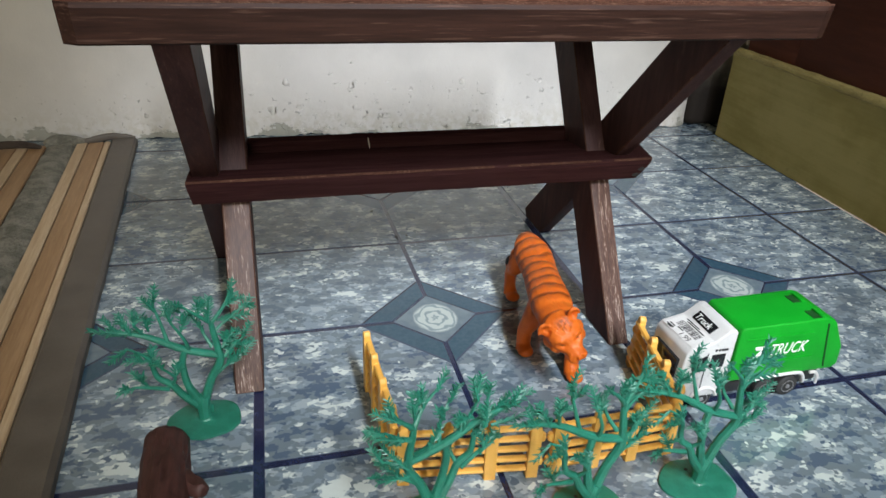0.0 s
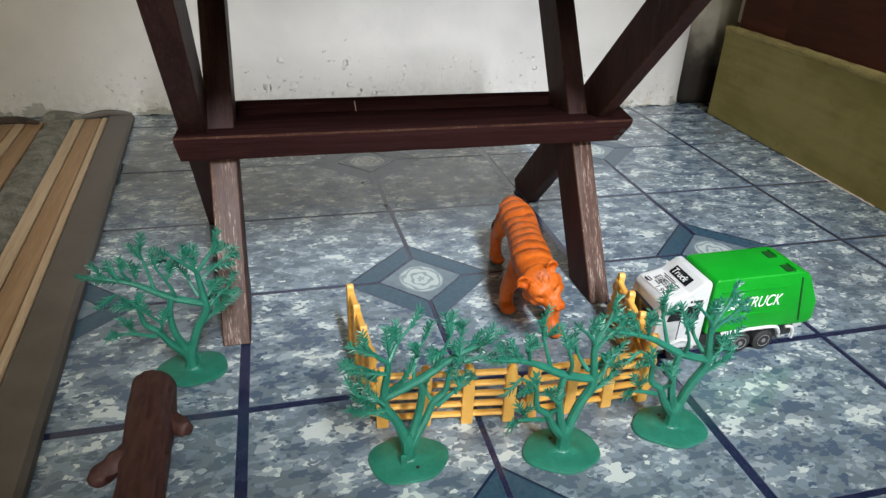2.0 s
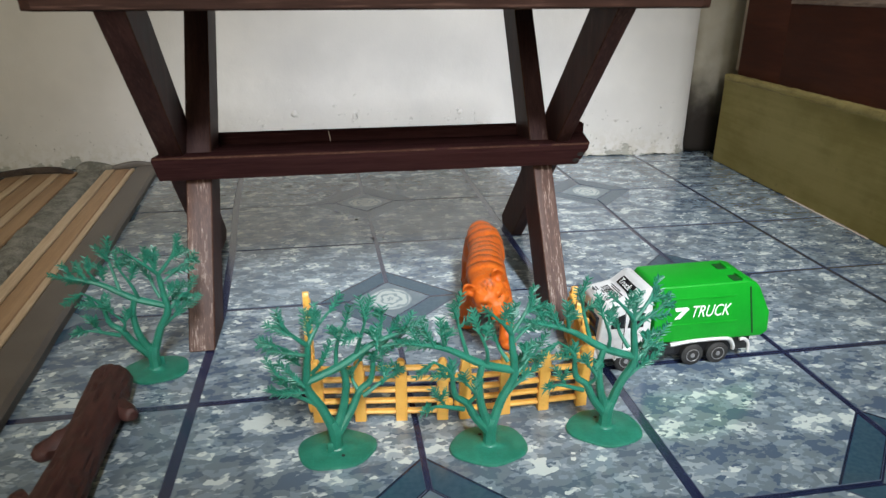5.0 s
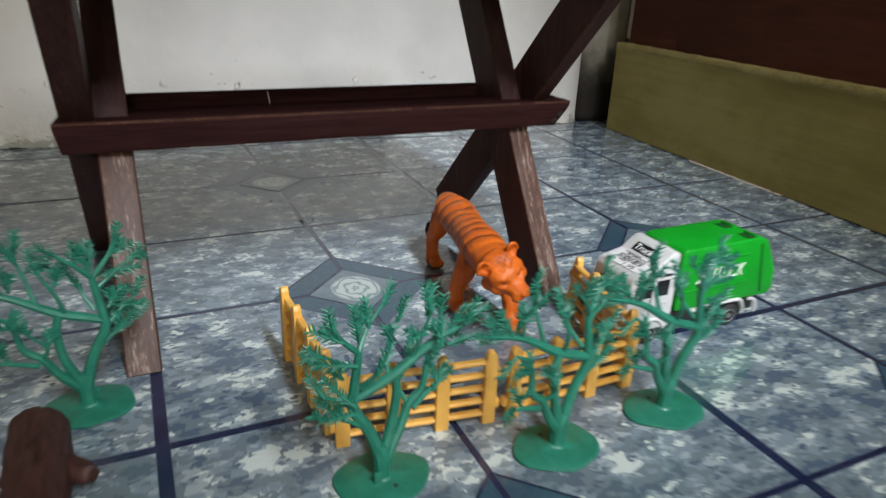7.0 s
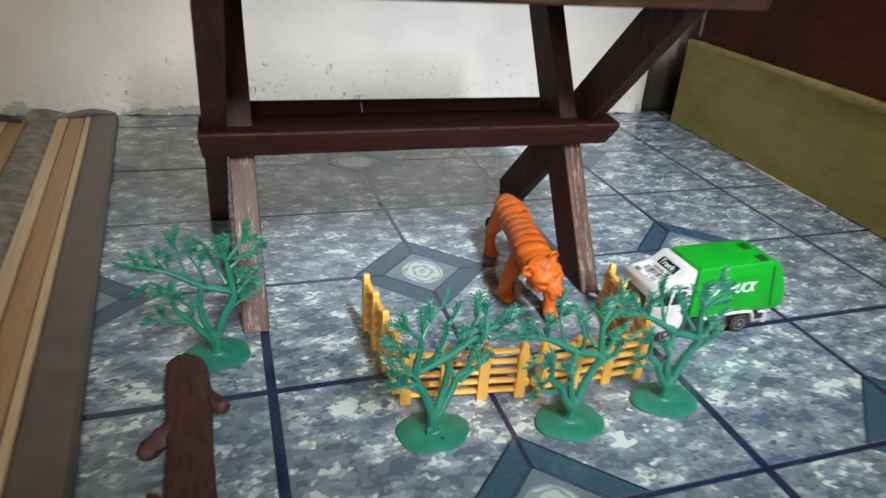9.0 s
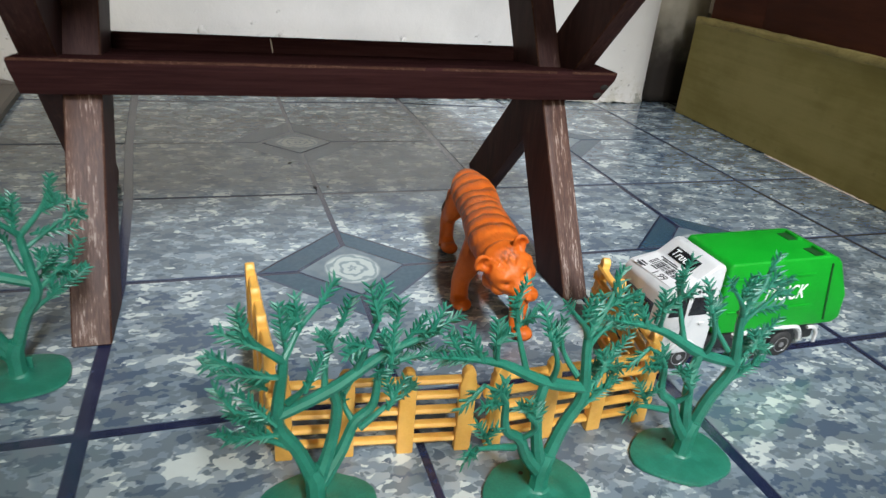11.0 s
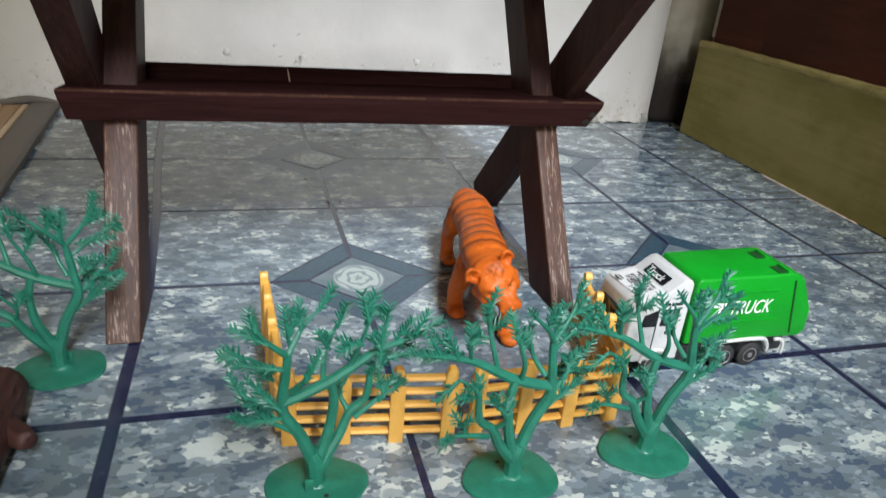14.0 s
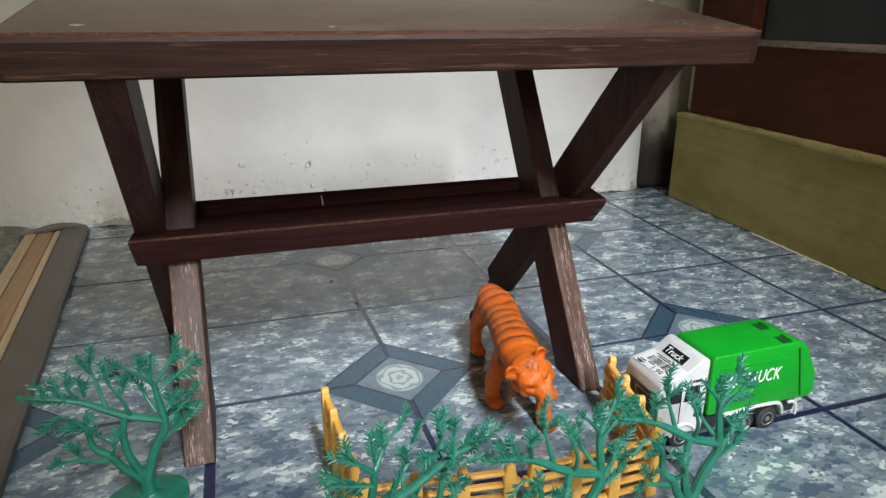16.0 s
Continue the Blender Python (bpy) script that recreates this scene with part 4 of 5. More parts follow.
def toy_tree(m):
    t = thing("toy_tree", m, "green moulded plastic toy tree on a flat oval foot", "toy tree", "toy trees round the pen")
    limbs, tips = tree_shapes()
    bm = bmesh.new()
    for path in limbs:
        tube(bm, [(x, y, z, q * 1.10) for x, y, z, q in path], 8, 5)
    part("trunk", bm, leaf_green, t)
    rng = random.Random(5)
    bm = bmesh.new()
    for a, b in tips:
        spray(bm, a, b, rng)
        a, b = Vector(a[:3]), Vector(b[:3])
        d = b - a
        for u, turn in ((0.35, rng.choice((-0.75, 0.75))),) if rng.random() < 0.5 else ():
            turn *= rng.uniform(0.75, 1.2)
            way = Vector((d.x * math.cos(turn) - d.z * math.sin(turn), d.y + d.length * rng.uniform(-0.45, 0.45), d.x * math.sin(turn) + d.z * math.cos(turn)))
            start = a + d * u
            spray(bm, start, start + way * rng.uniform(0.42, 0.6), rng)
    part("foliage", bm, leaf_green, t)
    bm = bmesh.new()
    disc(bm, 0, 0, 0, 0.0335, 0.0265, [(0.96, 0.0), (1.0, 0.0008), (0.985, 0.0024), (0.93, 0.0032), (0.5, 0.0036), (0.26, 0.0042), (0.2, 0.0058), (0.02, 0.006)])
    for v in bm.verts:
        a = math.atan2(v.co.y, v.co.x)
        k = 1 + 0.035 * math.sin(5 * a + 0.6) + 0.02 * math.sin(3 * a + 2.0)
        v.co.x, v.co.y = v.co.x * k, v.co.y * k
    part("foot", bm, leaf_green, t, "flat oval plastic foot")
    bm = bmesh.new()
    box(bm, -0.0075, -0.002, -0.0075, -0.0055, 0.003, 0.013, 0.0007)
    part("peg", bm, leaf_green, t)
    # Uncut hole: a dark disc carries its shade as colour
    bm = bmesh.new()
    disc(bm, 0.0055, -0.0125, 0.0034, 0.0016, 0.0014, [(1.0, 0.0), (1.0, 0.0005), (0.2, 0.0005)], 12)
    part("hole", bm, crumb, t, "small dark disc for the shade in a moulding hole")
    return t


# ---- toy fence ----
def toy_fence(m, label, length=0.121):
    """A panel of five rails and four pickets, with a knob hinge at either end. Runs along local x."""
    f = thing("toy_fence", m, label, "toy fence", "toy fence panels of the pen")
    for k in range(5):
        z = 0.0085 + 0.0112 * k
        bm = bmesh.new()
        tube(bm, [(0.001, 0, z, 0.0025), (length * 0.5, 0, z, 0.0024), (length - 0.001, 0, z, 0.0025)], 8, 2, 1.35)
        part("rail", bm, fence_yellow, f)
    for k in range(4):
        x = 0.005 + (length - 0.01) * k / 3
        bm = bmesh.new()
        w = 0.0052
        prism(bm, [(x - w, 0.0), (x + w, 0.0), (x + w, 0.052), (x + w * 0.75, 0.057), (x + w * 0.8, 0.0595), (x + w * 0.35, 0.0628), (x - w * 0.35, 0.0628), (x - w * 0.8, 0.0595), (x - w * 0.75, 0.057), (x - w, 0.052)], "y", -0.0046, 0.0020, 0.0009)
        part("picket", bm, fence_yellow, f)
    for x, z in ((-0.0015, 0.016), (-0.0015, 0.043), (length + 0.0015, 0.016), (length + 0.0015, 0.043)):
        bm = bmesh.new()
        turned(bm, [(0.0005, z - 0.0042), (0.0026, z - 0.0036), (0.0034, z), (0.0026, z + 0.0036), (0.0005, z + 0.0042)], "z", (x, 0, 0), 12)
        part("hinge_knob", bm, fence_yellow, f)
    return f


# ---- toy truck ----
def toy_truck(m):
    """Front at local x = 0, near side at y = 0."""
    t = thing("toy_truck", m, "green and white toy dustcart with a price sticker on its cab", "toy truck")
    W = 0.056
    bm = bmesh.new()
    prism(bm, [(0.0560, 0.030), (0.0545, 0.088), (0.0570, 0.0925), (0.152, 0.0935), (0.160, 0.0910), (0.165, 0.086), (0.181, 0.056), (0.183, 0.034), (0.176, 0.029)], "y", 0.0, W, 0.0022, 3)
    body = part("container", bm, green_paint, t, "bright green tipping container")
    for x0, x1, z0, z1 in ((0.063, 0.140, 0.0780, 0.0795), (0.063, 0.146, 0.0490, 0.0505)):
        bm = bmesh.new()
        box(bm, x0, x1, -0.0012, 0.001, z0, z1, 0.0005)
        part("rib", bm, green_paint, body)
    bm = bmesh.new()
    prism(bm, [(0.1640, 0.034), (0.1655, 0.034), (0.1545, 0.087), (0.1530, 0.087)], "y", -0.0008, 0.001)
    part("tailgate_seam", bm, green_dark, body)
    # No slot is cut: a dark block puts its shade into the colour
    for x, y in ((0.1400, 0.038), (0.1400, 0.009)):
        bm = bmesh.new()
        box(bm, x - 0.0042, x + 0.0042, y - 0.0065, y + 0.0065, 0.0905, 0.0940)
        part("roof_slot", bm, green_dark, body, "dark green block for the shade in a square slot")
        bm = bmesh.new()
        prism(bm, [(x + 0.0044, 0.0920), (x + 0.0044, 0.0962), (x + 0.0080, 0.0955), (x + 0.0110, 0.0920)], "y", y - 0.0075, y + 0.0075, 0.0008)
        part("roof_lug", bm, green_paint, body)
    words = lettering("side_lettering", "TRUCK", 0.0185, white_ink, body, pose(0.1135, -0.0003, 0.0628, 90, 0, 0) @ Matrix.Diagonal((0.70, 1, 1, 1)), 0.25, label="white side lettering")
    bm = bmesh.new()
    prism(bm, [(0.0752, 0.0690), (0.0885, 0.0690), (0.0905, 0.0672), (0.0815, 0.0565), (0.0755, 0.0565), (0.0838, 0.0652), (0.0765, 0.0652)], "y", -0.0006, 0.0)
    part("side_emblem", bm, white_ink, body, "plain white bent stroke")
    # cab
    bm = bmesh.new()
    prism(bm, [(-0.005, 0.016), (-0.008, 0.030), (-0.006, 0.056), (-0.0045, 0.0700), (-0.0005, 0.0752), (0.0230, 0.0804), (0.0342, 0.0892), (0.0375, 0.0918), (0.0445, 0.0920), (0.0468, 0.0885), (0.0468, 0.016)], "y", 0.0005, W - 0.0005, 0.0025, 3)
    cab = part("cab", bm, white_plastic, t, "white plastic cab")
    cab.location.x = 0.0055
    for x0, x1, z0, z1, z2 in ((0.0035, 0.0180, 0.0505, 0.0620, 0.0665), (0.0215, 0.0385, 0.0505, 0.0665, 0.0665)):
        bm = bmesh.new()
        prism(bm, [(x0, z0), (x1, z0), (x1, z2), (x0 + 0.002, z1)], "y", 0.0001, 0.004, 0.0006)
        part("side_window", bm, window_black, cab, "black side window")
    bm = bmesh.new()
    box(bm, -0.0054, 0.0054, -0.0152, 0.0152, -0.001, 0.0006, 0.0004)
    visor = part("roof_band", bm, window_black, cab, "black sloping band with white letters")
    visor.matrix_local = pose(0.0288, W / 2, 0.0850, 0, -38.2, 0)
    lettering("roof_lettering", "Truck", 0.0098, white_ink, visor, pose(-0.0004, 0.002, 0.0007, 0, 0, -90), 0.2, 0.0001)
    for x in (0.0255, 0.0290, 0.0320, 0.0345, 0.0370):
        bm = bmesh.new()
        box(bm, x, x + 0.0021, 0.0000, 0.001, 0.0700, 0.0725)
        part("print_line", bm, ink, cab)
    bm = bmesh.new()
    box(bm, -0.0100, 0.002, 0.004, W - 0.004, 0.016, 0.026, 0.0012)
    part("bumper", bm, white_plastic, cab)
    bm = bmesh.new()
    box(bm, -0.0086, 0.000, 0.008, W - 0.008, 0.032, 0.060, 0.0008)
    part("grille", bm, window_black, cab)
    for y in (0.0035, W - 0.0085):
        bm = bmesh.new()
        box(bm, -0.0096, 0.000, y, y + 0.005, 0.032, 0.039, 0.001)
        part("headlight", bm, rim_grey, cab)
    bm = bmesh.new()
    box(bm, 0.0180, 0.0187, -0.0002, 0.001, 0.028, 0.069)
    part("door_seam", bm, ink, cab)
    bm = bmesh.new()
    box(bm, 0.033, 0.038, -0.0012, 0.001, 0.0425, 0.0442, 0.0004)
    part("door_handle", bm, white_plastic, cab)
    bm = bmesh.new()
    tube(bm, [(0.0245 + 0.0145 * math.cos(a), 0.0004, 0.0125 + 0.0145 * math.sin(a), 0.0016) for a in [radians(15 + 15 * q) for q in range(11)]], 8, 2, 1.5)
    part("wheel_arch", bm, white_plastic, cab)
    # price sticker on the sloping windscreen
    bm = bmesh.new()
    box(bm, -0.0122, 0.0108, -0.0240, 0.0235, 0.0, 0.0003, 0.0)
    label = part("price_sticker", bm, paper, cab, "white price sticker with a bar code")
    label.matrix_local = pose(0.0116, W / 2 - 0.001, 0.0781, 0, -12.5, 0) @ pose(0, 0, 0, 0, 0, 3)
    rng = random.Random(8)
    y = -0.0150
    while y < 0.0155:
        w = rng.choice((0.0006, 0.0009, 0.0016))
        bm = bmesh.new()
        box(bm, -0.0035, 0.0050, y, y + w, 0.0003, 0.00055)
        part("bar", bm, ink, label)
        y += w + rng.choice((0.0007, 0.0010, 0.0014))
    lettering("price", "1.99", 0.0088, ink, label, pose(-0.0090, -0.006, 0.0004, 0, 0, -90), 0.0, 0.0001)
    for x, a, b in ((-0.0095, 0.0110, 0.0215), (-0.0070, 0.0120, 0.0200), (-0.0110, 0.0130, 0.0190), (0.0070, -0.014, 0.012), (0.0093, -0.004, 0.016), (-0.0050, 0.0020, 0.0100)):
        bm = bmesh.new()
        box(bm, x - 0.0007, x + 0.0007, a, b, 0.0003, 0.0005)
        part("print_line", bm, ink, label)
    # underside, wheels, guards
    bm = bmesh.new()
    box(bm, 0.008, 0.170, 0.008, W - 0.008, 0.010, 0.031, 0.002)
    part("chassis", bm, black_plastic, t, "black chassis")
    bm = bmesh.new()
    box(bm, 0.050, 0.0815, 0.001, 0.007, 0.016, 0.0285, 0.0012)
    part("side_tank", bm, black_plastic, t)
    for side in (0, 1):
        y = -0.0012 if side == 0 else W - 0.0045
        bm = bmesh.new()
        tube(bm, [(0.076, y + 0.003, 0.0265, 0.0020), (0.083, y + 0.003, 0.0275, 0.0022), (0.091, y + 0.003, 0.0290, 0.0024), (0.103, y + 0.003, 0.0300, 0.0024), (0.131, y + 0.003, 0.0300, 0.0024), (0.141, y + 0.003, 0.0280, 0.0024), (0.1465, y + 0.003, 0.020, 0.0020), (0.147, y + 0.003, 0.0155, 0.0016)], 8, 4, 1.6)
        part("mudguard", bm, white_plastic, t, "white plastic mudguard")
        for x in (0.0300, 0.103, 0.131):
            bm = bmesh.new()
            turned(bm, [(0.0068, 0.0), (0.0104, 0.0002), (0.0119, 0.0014), (0.0119, 0.0072), (0.0104, 0.0088), (0.0066, 0.009)], "y", (0, 0, 0), 28)
            wheel = part("wheel", bm, tyre_rubber, t, "black tyre on a grey rim")
            wheel.matrix_local = pose(x, y + 0.0022 - (0.0 if side == 0 else 0.006), 0.0119)
            bm = bmesh.new()
            turned(bm, [(0.0002, -0.0006), (0.0022, -0.0006), (0.0027, 0.0006), (0.0056, 0.0010), (0.0066, -0.0004), (0.0071, -0.0002), (0.0071, 0.0085), (0.0002, 0.0085)], "y", (0, 0, 0), 24)
            part("rim", bm, rim_grey, wheel)
            # Dark wedges on the rim paint the shade of its openings
            for q in range(7):
                bm = bmesh.new()
                prism(bm, [(0.0026, -0.0005), (0.0060, -0.0012), (0.0060, 0.0012), (0.0026, 0.0005)], "y", 0.0005, 0.0012)
                hole = part("rim_hole", bm, crumb, wheel)
                hole.matrix_local = pose(0, 0, 0, 0, q * 360 / 7, 0)
    bm = bmesh.new()
    tube(bm, [(0.152, 0.0005, 0.0270, 0.0016), (0.158, 0.0002, 0.0270, 0.0017), (0.1630, 0.0002, 0.0215, 0.0016), (0.1640, 0.0005, 0.0115, 0.0014)], 8, 4)
    part("rear_bracket", bm, white_plastic, t)
    return t


# ---- toy log ----
def toy_log():
    """A log toy that lies on the floor and runs towards the camera, with two branch stubs."""
    bm = bmesh.new()
    rings = []
    n = 44
    for i in range(70):
        u = i / 69
        y = -0.170 - 0.230 * u
        cx = -0.2835 + 0.004 * math.sin(u * 3) + 0.006 * u
        r = 0.0186 + 0.0010 * math.sin(u * 9)
        if i == 0:
            r *= 0.72
        if i == 1:
            r *= 0.93
        ring = []
        for k in range(n):
            a = 2 * math.pi * k / n
            wave = noise.noise(Vector((math.cos(a) * 5.5, math.sin(a) * 5.5, u * 4.5)))
            rr = r * (1 + 0.05 * noise.noise(Vector((math.cos(a) * 2, math.sin(a) * 2, u * 3.0))) - 0.13 * max(0.0, 1 - abs(wave) * 5) + 0.03 * noise.noise(Vector((math.cos(a) * 9, math.sin(a) * 9, u * 14))))
            ring.append(bm.verts.new((cx + rr * math.cos(a), y, max(0.0190 + rr * math.sin(a), 0.0004))))
        rings.append(ring)
    ring_faces(bm, rings)
    cap = [bm.verts.new(v.co * 0.55 + Vector((-0.2835, -0.1675, 0.0190)) * 0.45) for v in rings[0]]
    for k in range(n):
        bm.faces.new((rings[0][(k + 1) % n], rings[0][k], cap[k], cap[(k + 1) % n]))
    bm.faces.new(cap)
    bm.faces.new(rings[-1])
    log = thing("toy_log", pose(0, 0, 0), "brown plastic toy log with cut branch stubs, lying down", "toy log")
    part("bark", bm, log_brown, log)
    for pts in ([(-0.270, -0.222, 0.020, 0.0110), (-0.259, -0.230, 0.020, 0.0085), (-0.251, -0.236, 0.0195, 0.0072), (-0.2475, -0.2385, 0.019, 0.0048), (-0.2465, -0.2392, 0.019, 0.002)],
                [(-0.290, -0.256, 0.018, 0.0115), (-0.300, -0.264, 0.0170, 0.0095), (-0.309, -0.272, 0.0155, 0.0078), (-0.3135, -0.2765, 0.014, 0.0058), (-0.315, -0.278, 0.0135, 0.002)],
                [(-0.296, -0.333, 0.018, 0.012), (-0.306, -0.343, 0.017, 0.0105), (-0.312, -0.350, 0.016, 0.005)]):
        bm = bmesh.new()
        tube(bm, pts, 14, 6)
        for v in bm.verts:
            v.co += 0.0022 * noise.noise_vector(v.co * 130)
        part("branch_stub", bm, log_brown, log)


# ---- toy tiger ----
EYE_SHADE = [(-0.0112, -0.1128, 0.0681), (0.0034, -0.1123, 0.0755)]


def tiger_material():
    t = Tree("orange_tiger_plastic")
    obj = t.coords()
    s = t.split(obj)
    n = t.noise(obj, 60, 3)
    fine = t.noise(t.place(obj, (1, 0.35, 1)), 420, 3)
    warp = t.noise(t.place(obj, (1.0, 0.6, 1.0)), 38, 2)
    wave = t.math("SINE", t.math("ADD", t.math("MULTIPLY", t.math("ADD", s[1], t.math("MULTIPLY", s[2], 0.3)), 350.0), t.math("MULTIPLY", warp, 7.0)))
    stripe = t.step(t.math("ADD", wave, t.math("MULTIPLY", t.math("SUBTRACT", n, 0.5), 1.9)), 0.55, 0.88)
    on_body = t.math("MULTIPLY", t.step(s[1], -0.062, -0.052), t.math("SUBTRACT", 1.0, t.step(s[1], 0.096, 0.106)))
    high = t.step(t.math("ADD", s[2], t.math("MULTIPLY", n, 0.02)), 0.055, 0.072)
    mask = t.math("MULTIPLY", stripe, t.math("MULTIPLY", on_body, high))
    col = t.mix(t.step(n, 0.35, 0.65), (0.50, 0.098, 0.009), (0.60, 0.128, 0.014))
    col = t.mix(t.math("MULTIPLY", mask, 0.70), col, (0.13, 0.024, 0.006))
    dx, dy, dz = (t.math("SUBTRACT", s[i], c) for i, c in enumerate((-0.0085, -0.103, 0.0885)))
    spot = t.math("SQRT", t.math("ADD", t.math("MULTIPLY", dx, dx), t.math("ADD", t.math("MULTIPLY", dy, dy), t.math("MULTIPLY", dz, dz))))
    smear = t.math("MULTIPLY", t.math("SUBTRACT", 1.0, t.step(spot, 0.004, 0.012)), t.step(fine, 0.35, 0.6))
    col = t.mix(t.math("MULTIPLY", smear, 0.55), col, (0.03, 0.012, 0.008))
    tx, ty, tz = (t.math("SUBTRACT", s[i], c) for i, c in enumerate((0.0162, 0.1180, 0.0385)))
    far = t.math("SQRT", t.math("ADD", t.math("MULTIPLY", tx, tx), t.math("ADD", t.math("MULTIPLY", ty, ty), t.math("MULTIPLY", tz, tz))))
    tail = t.math("SUBTRACT", 1.0, t.step(far, 0.0095, 0.0110))
    col = t.mix(tail, col, (0.02, 0.012, 0.010))
    # Moulded eye creases, with their shade painted in as dark spots
    for ex, ey, ez in EYE_SHADE:
        ax, ay, az = (t.math("SUBTRACT", s[i], c) for i, c in enumerate((ex, ey, ez)))
        eye = t.math("SQRT", t.math("ADD", t.math("MULTIPLY", ax, ax), t.math("ADD", t.math("MULTIPLY", ay, ay), t.math("MULTIPLY", t.math("MULTIPLY", az, az), 3.0))))
        col = t.mix(t.math("MULTIPLY", t.math("SUBTRACT", 1.0, t.step(eye, 0.0018, 0.0032)), 0.75), col, (0.05, 0.014, 0.006))
    return t.done(col, 0.46, t.math("ADD", t.math("MULTIPLY", mask, -0.8), t.math("ADD", t.math("MULTIPLY", wave, -0.4), t.math("MULTIPLY", fine, 0.35))), 0.0014, 1.0, spec=0.28, sub=0.1)


def blob(bm, centre, radii, turn=(0, 0, 0)):
    m = pose(*centre, *turn) @ Matrix.Diagonal((*radii, 1))
    bmesh.ops.create_icosphere(bm, subdivisions=3, radius=1.0, matrix=m)


def toy_tiger():
    """Stands facing the camera's side with its head lowered; built round its own base."""
    base = Vector((0.09, -0.06, 0.0))
    bm = bmesh.new()

    def q(x, y, z, r):
        return (x - base.x, y - base.y, z, r)

    tube(bm, [q(.121, .046, .058, .009), q(.120, .034, .066, .0165), q(.117, .008, .0675, .0192), q(.110, -.032, .0670, .0178), q(.102, -.068, .0690, .0190), q(.095, -.100, .0715, .0198), q(.0895, -.127, .0725, .0172), q(.0868, -.148, .0718, .0145)], 18, 5, 1.15)
    # head: right, forward and up axes; rolled to one side and lowered
    right, ahead = Vector((0.893, 0.030, 0.450)), Vector((0.235, -0.884, -0.405))
    right.normalize()
    ahead = (ahead - right * ahead.dot(right)).normalized()
    up = ahead.cross(right)
    origin = Vector((0.0836, -0.1550, 0.0755)) - base

    def head(r, f, u):
        return origin + (right * r + ahead * f + up * u) * 0.95

    rings = []
    for f, w, c, h in ((-.018, .009, -.001, .009), (-.014, .0140, .000, .0130), (-.006, .0178, .000, .0146), (.003, .0192, -.0005, .0145), (.011, .0180, -.0015, .0128), (.0165, .0155, -.0025, .0108),
                       (.0205, .0122, -.0034, .0090), (.0245, .0098, -.0042, .0078), (.029, .0090, -.0046, .0070), (.0325, .0082, -.0048, .0062), (.0352, .0058, -.0046, .0046), (.0362, .0022, -.0045, .0018)):
        ring = []
        for k in range(24):
            t = 2 * math.pi * k / 24
            cx, cy = math.cos(t), math.sin(t)
            ring.append(bm.verts.new(head(w * math.copysign(abs(cx) ** 0.85, cx), f, c + h * math.copysign(abs(cy) ** 0.85, cy))))
        rings.append(ring)
    ring_faces(bm, rings)
    bm.faces.new(rings[0][::-1])
    bm.faces.new(rings[-1])

    def lump(r, f, u, size):
        p = head(r, f, u)
        blob(bm, (p.x, p.y, p.z), (size, size, size))

    lump(0.0, .0275, -.0105, .0062)
    lump(0.0, .0225, -.0098, .0075)
    lump(0.0, .0352, -.0005, .0026)
    for s in (-1, 1):
        lump(s * .0046, .0305, -.0062, .0058)
        lump(s * .0125, .0105, -.0070, .0075)
        lump(s * .0145, .0020, -.0080, .0080)
        # ear: a cupped shell
        rim = []
        for k in range(9):
            t = math.pi * k / 8
            p = head(s * (.0172 + .0058 * math.cos(t) * s), -.0035 - .0015 * math.sin(t), .0075 + .0125 * math.sin(t))
            rim.append((p.x, p.y, p.z, .0019))
        tube(bm, rim, 8, 2)
        back = [head(s * .0165, -.0055, u) for u in (.004, .010, .0160)]
        tube(bm, [(*p, r) for p, r in zip(back, (.0055, .0050, .0022))], 10, 3)
    legs = [
        [q(.087, -.094, .066, .0135), q(.081, -.090, .044, .0112), q(.077, -.084, .026, .0086), q(.077, -.083, .010, .0080), q(.076, -.088, .004, .0092)],
        [q(.105, -.104, .066, .013), q(.111, -.118, .046, .0105), q(.113, -.128, .027, .0084), q(.112, -.133, .012, .0078), q(.111, -.140, .0045, .0092)],
        [q(.109, .024, .062, .0135), q(.105, .026, .046, .0115), q(.1025, .036, .030, .0082), q(.101, .033, .012, .0074), q(.100, .026, .0045, .0090)],
        [q(.130, .016, .062, .0135), q(.133, .006, .044, .0115), q(.134, .012, .027, .0082), q(.133, .006, .011, .0076), q(.132, -.002, .0045, .0090)],
    ]
    for path in legs:
        tube(bm, path, 12, 5)
    for x, y in ((.076, -.093), (.111, -.146), (.100, .018), (.132, -.008)):
        blob(bm, q(x, y, .0055, 0)[:3], (.0088, .0100, .0056))
    tube(bm, [q(.121, .044, .066, .007), q(.122, .060, .050, .0052), q(.118, .068, .032, .0046), q(.1115, .066, .0235, .0046), q(.1075, .061, .027, .0045), q(.1062, .0585, .034, .0042), q(.1062, .058, .0415, .0022)], 10, 5)
    raw = solid("toy_tiger", bm, tiger_material(), "orange plastic toy tiger with dark stripes, walking with its head low", "toy tiger", m=Matrix.Translation(base))
    mod = raw.modifiers.new("weld", "REMESH")
    mod.mode, mod.voxel_size, mod.use_smooth_shade = "VOXEL", 0.0009, True
    mod = raw.modifiers.new("soften", "SMOOTH")
    mod.factor, mod.iterations = 0.5, 5
    me = bpy.data.meshes.new_from_object(raw.evaluated_get(bpy.context.evaluated_depsgraph_get()))
    raw.modifiers.clear()
    # moulded creases: eye sockets, brows, mouth, ear cups and forehead lines
    marks = [(0.0, .014, .0125, .0022, -.0007), (0.0, .0352, -.0022, .0016, .0004)]
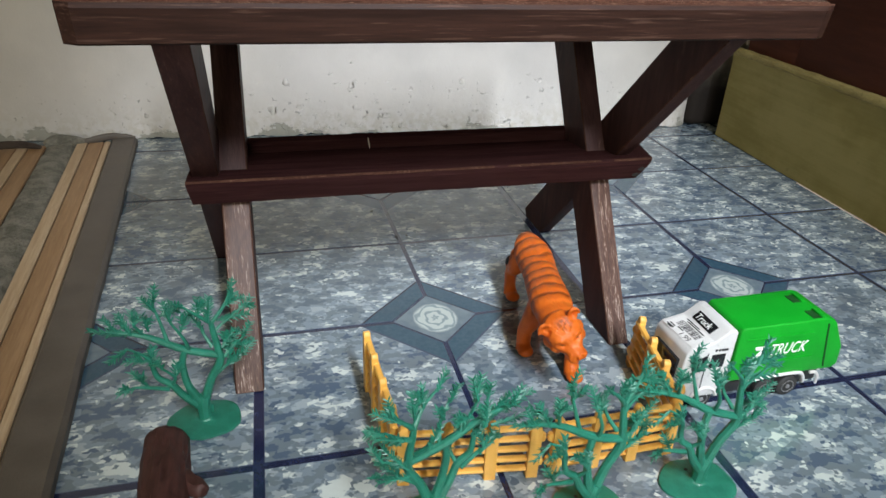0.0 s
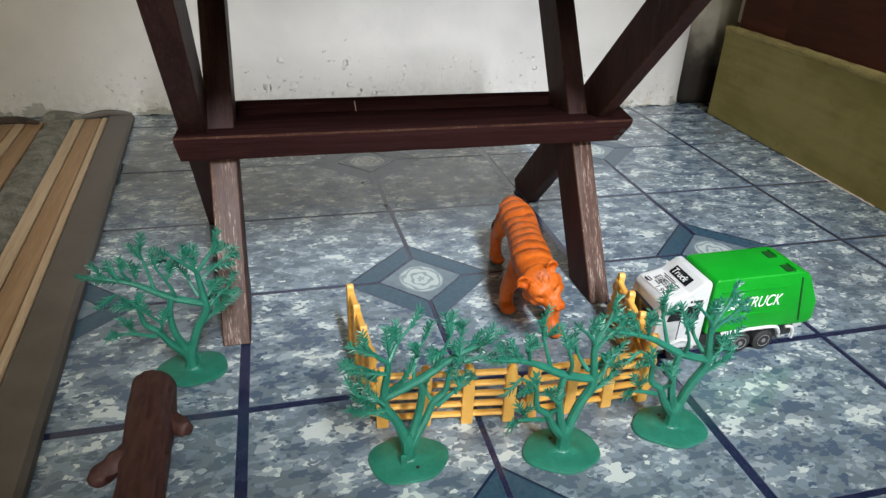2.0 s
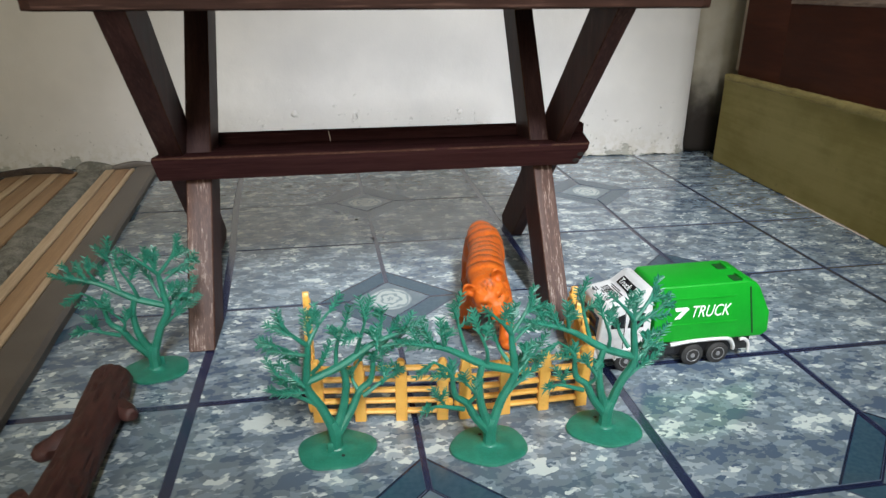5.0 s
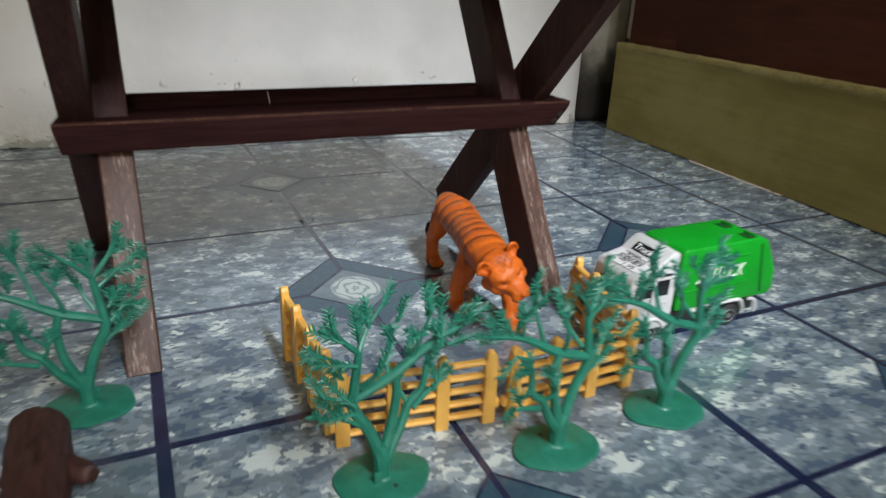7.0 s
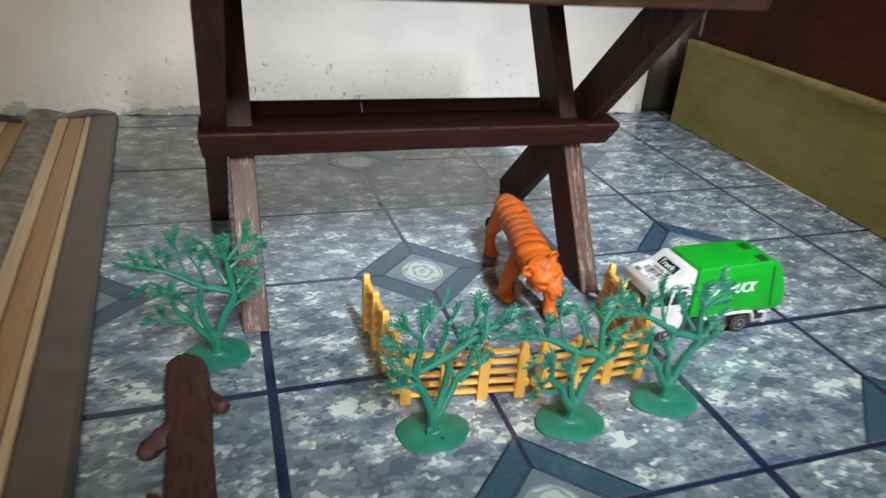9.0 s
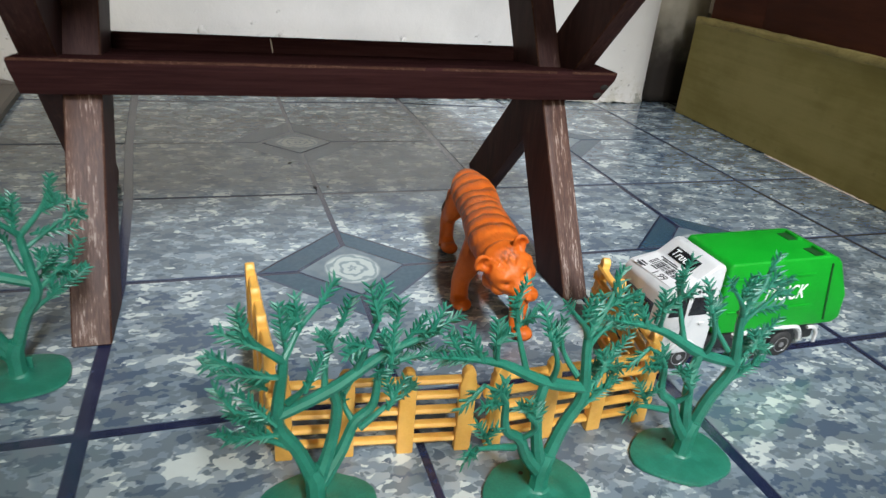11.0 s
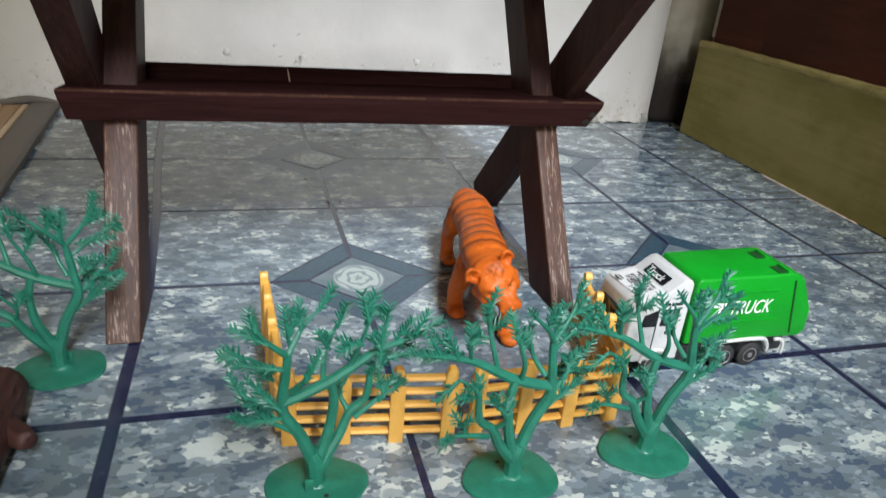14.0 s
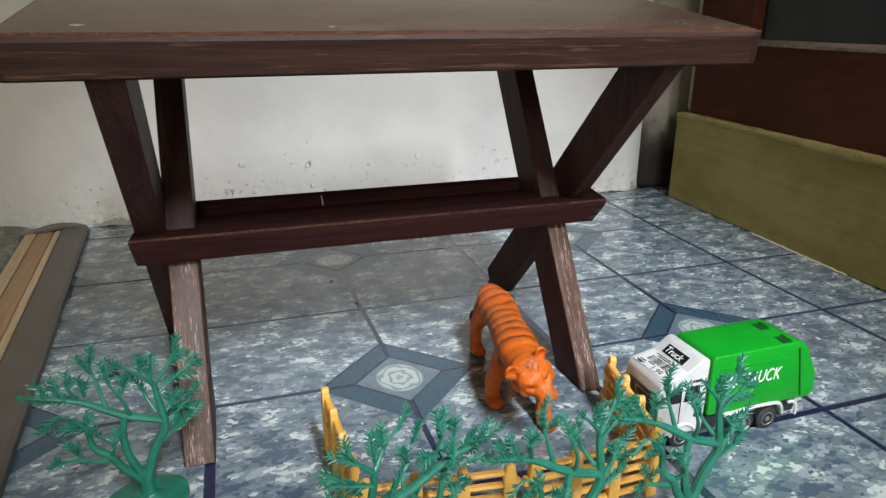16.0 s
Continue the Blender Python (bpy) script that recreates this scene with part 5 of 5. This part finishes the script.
    for s in (-1, 1):
        marks += [(s * .0078, .0190, .0040, .0026, -.0030), (s * .0112, .0165, .0038, .0022, -.0020), (s * .0050, .0205, .0045, .0016, -.0012), (s * .0080, .0150, .0080, .0028, .0022), (s * .0115, .0125, .0068, .0026, .0016),
                  (s * .0030, .0350, -.0015, .0013, -.0010), (s * .0172, -.0005, .0120, .0040, -.0042), (s * .0035, .010, .0140, .0016, -.0007), (s * .0065, .007, .0138, .0016, -.0007), (s * .0025, .004, .0145, .0016, -.0006)]
        marks += [(s * (.0015 + .0018 * k), .0345 - .0016 * k, -.0085 - .0002 * k, .0013, -.0013) for k in range(5)]
        for line, (r0, r1, f0) in enumerate(((.0012, .0030, .012), (.0030, .0072, .011), (.0050, .0110, .010))):
            marks += [(s * (r0 + (r1 - r0) * k / 5), f0 - .0022 * k, .0128 + .0004 * k - .16 * (r0 + (r1 - r0) * k / 5), .0011, -.0010) for k in range(6)]
        marks += [(s * .0036, .0215 + .003 * k, .0025 - .0007 * k, .0016, -.0006) for k in range(4)]
    marks = [(head(r, f, u), size, deep) for r, f, u, size, deep in marks]
    shift = []
    for v in me.vertices:
        d = 0.0
        if (v.co - origin).length < 0.045:
            for p, size, deep in marks:
                g = (v.co - p).length_squared / (size * size)
                if g < 6:
                    d += deep * math.exp(-g)
        shift.append(v.co + v.normal * d)
    me.vertices.foreach_set("co", [c for p in shift for c in p])
    me.polygons.foreach_set("use_smooth", [True] * len(me.polygons))
    raw.data = me


def crumbs():
    rng = random.Random(3)
    for x, y, r in ((-0.034, 0.310, 0.0022), (-0.012, 0.214, 0.0028), (0.004, 0.2165, 0.0018)):
        bm = bmesh.new()
        bmesh.ops.create_icosphere(bm, subdivisions=2, radius=1.0, matrix=pose(0, 0, r * 0.35) @ Matrix.Diagonal((r * 1.6, r * 0.8, r * 0.4, 1)))
        for v in bm.verts:
            v.co *= 1 + 0.25 * noise.noise(v.co * 900)
        solid("crumb", bm, crumb, "small dark crumb on the floor tiles", "crumb", m=pose(x, y, 0.0, 0, 0, rng.uniform(0, 180)))


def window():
    """An unseen window added on the south wall, behind the fill lamp."""
    w = thing("window_1", pose(-0.7, -4.0, 1.35, 0, 0, 90), "unseen white framed window with frosted panes, added behind the fill lamp", "window", kind="structure")
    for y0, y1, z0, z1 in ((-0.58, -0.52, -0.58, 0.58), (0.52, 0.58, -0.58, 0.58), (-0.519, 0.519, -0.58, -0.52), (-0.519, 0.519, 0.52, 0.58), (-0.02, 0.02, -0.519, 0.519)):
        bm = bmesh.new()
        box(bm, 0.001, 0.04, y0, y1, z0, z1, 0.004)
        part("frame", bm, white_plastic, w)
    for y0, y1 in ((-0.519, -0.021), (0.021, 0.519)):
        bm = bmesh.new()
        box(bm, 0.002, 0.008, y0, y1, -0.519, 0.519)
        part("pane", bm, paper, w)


def ceiling_lamp():
    lampthing = thing("ceiling_lamp", pose(0.30, -2.39, 2.5), "long plain white tube lamp under the ceiling", "lamp")
    bm = bmesh.new()
    box(bm, -0.05, 0.05, -1.0, 1.0, -0.09, 0.0, 0.01)
    part("housing", bm, white_plastic, lampthing)


room()
door()
jamb()
slat_panel()
table()
first = toy_tree(pose(-0.0755, -0.288, 0, 0, 0, 0))
copy_thing(first, pose(0.0535, -0.304, 0, 0, 0, 180))
copy_thing(first, pose(0.160, -0.297, 0, 0, 0, 172))
copy_thing(first, pose(-0.256, -0.1315, 0, 0, 0, 176))
FRONT = "yellow plastic toy fence panel with five rails, front of the pen"
toy_fence(pose(-0.0945, -0.2425, 0, 0, 0, -7.2), FRONT)
toy_fence(pose(0.0355, -0.2590, 0, 0, 0, 1.2), FRONT)
toy_fence(pose(-0.1005, -0.112, 0, 0, 0, -87.0) @ Matrix.Diagonal((0.98, 1.0, 1.12, 1.0)), "yellow plastic toy fence panel, side of the pen near the tree")
toy_fence(pose(0.158, -0.246, 0, 4, 0, 78.5), "yellow plastic toy fence panel beside the toy truck, leaning a little")
toy_truck(pose(0.187, -0.212, 0))
toy_log()
toy_tiger()
crumbs()
ceiling_lamp()
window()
floor()
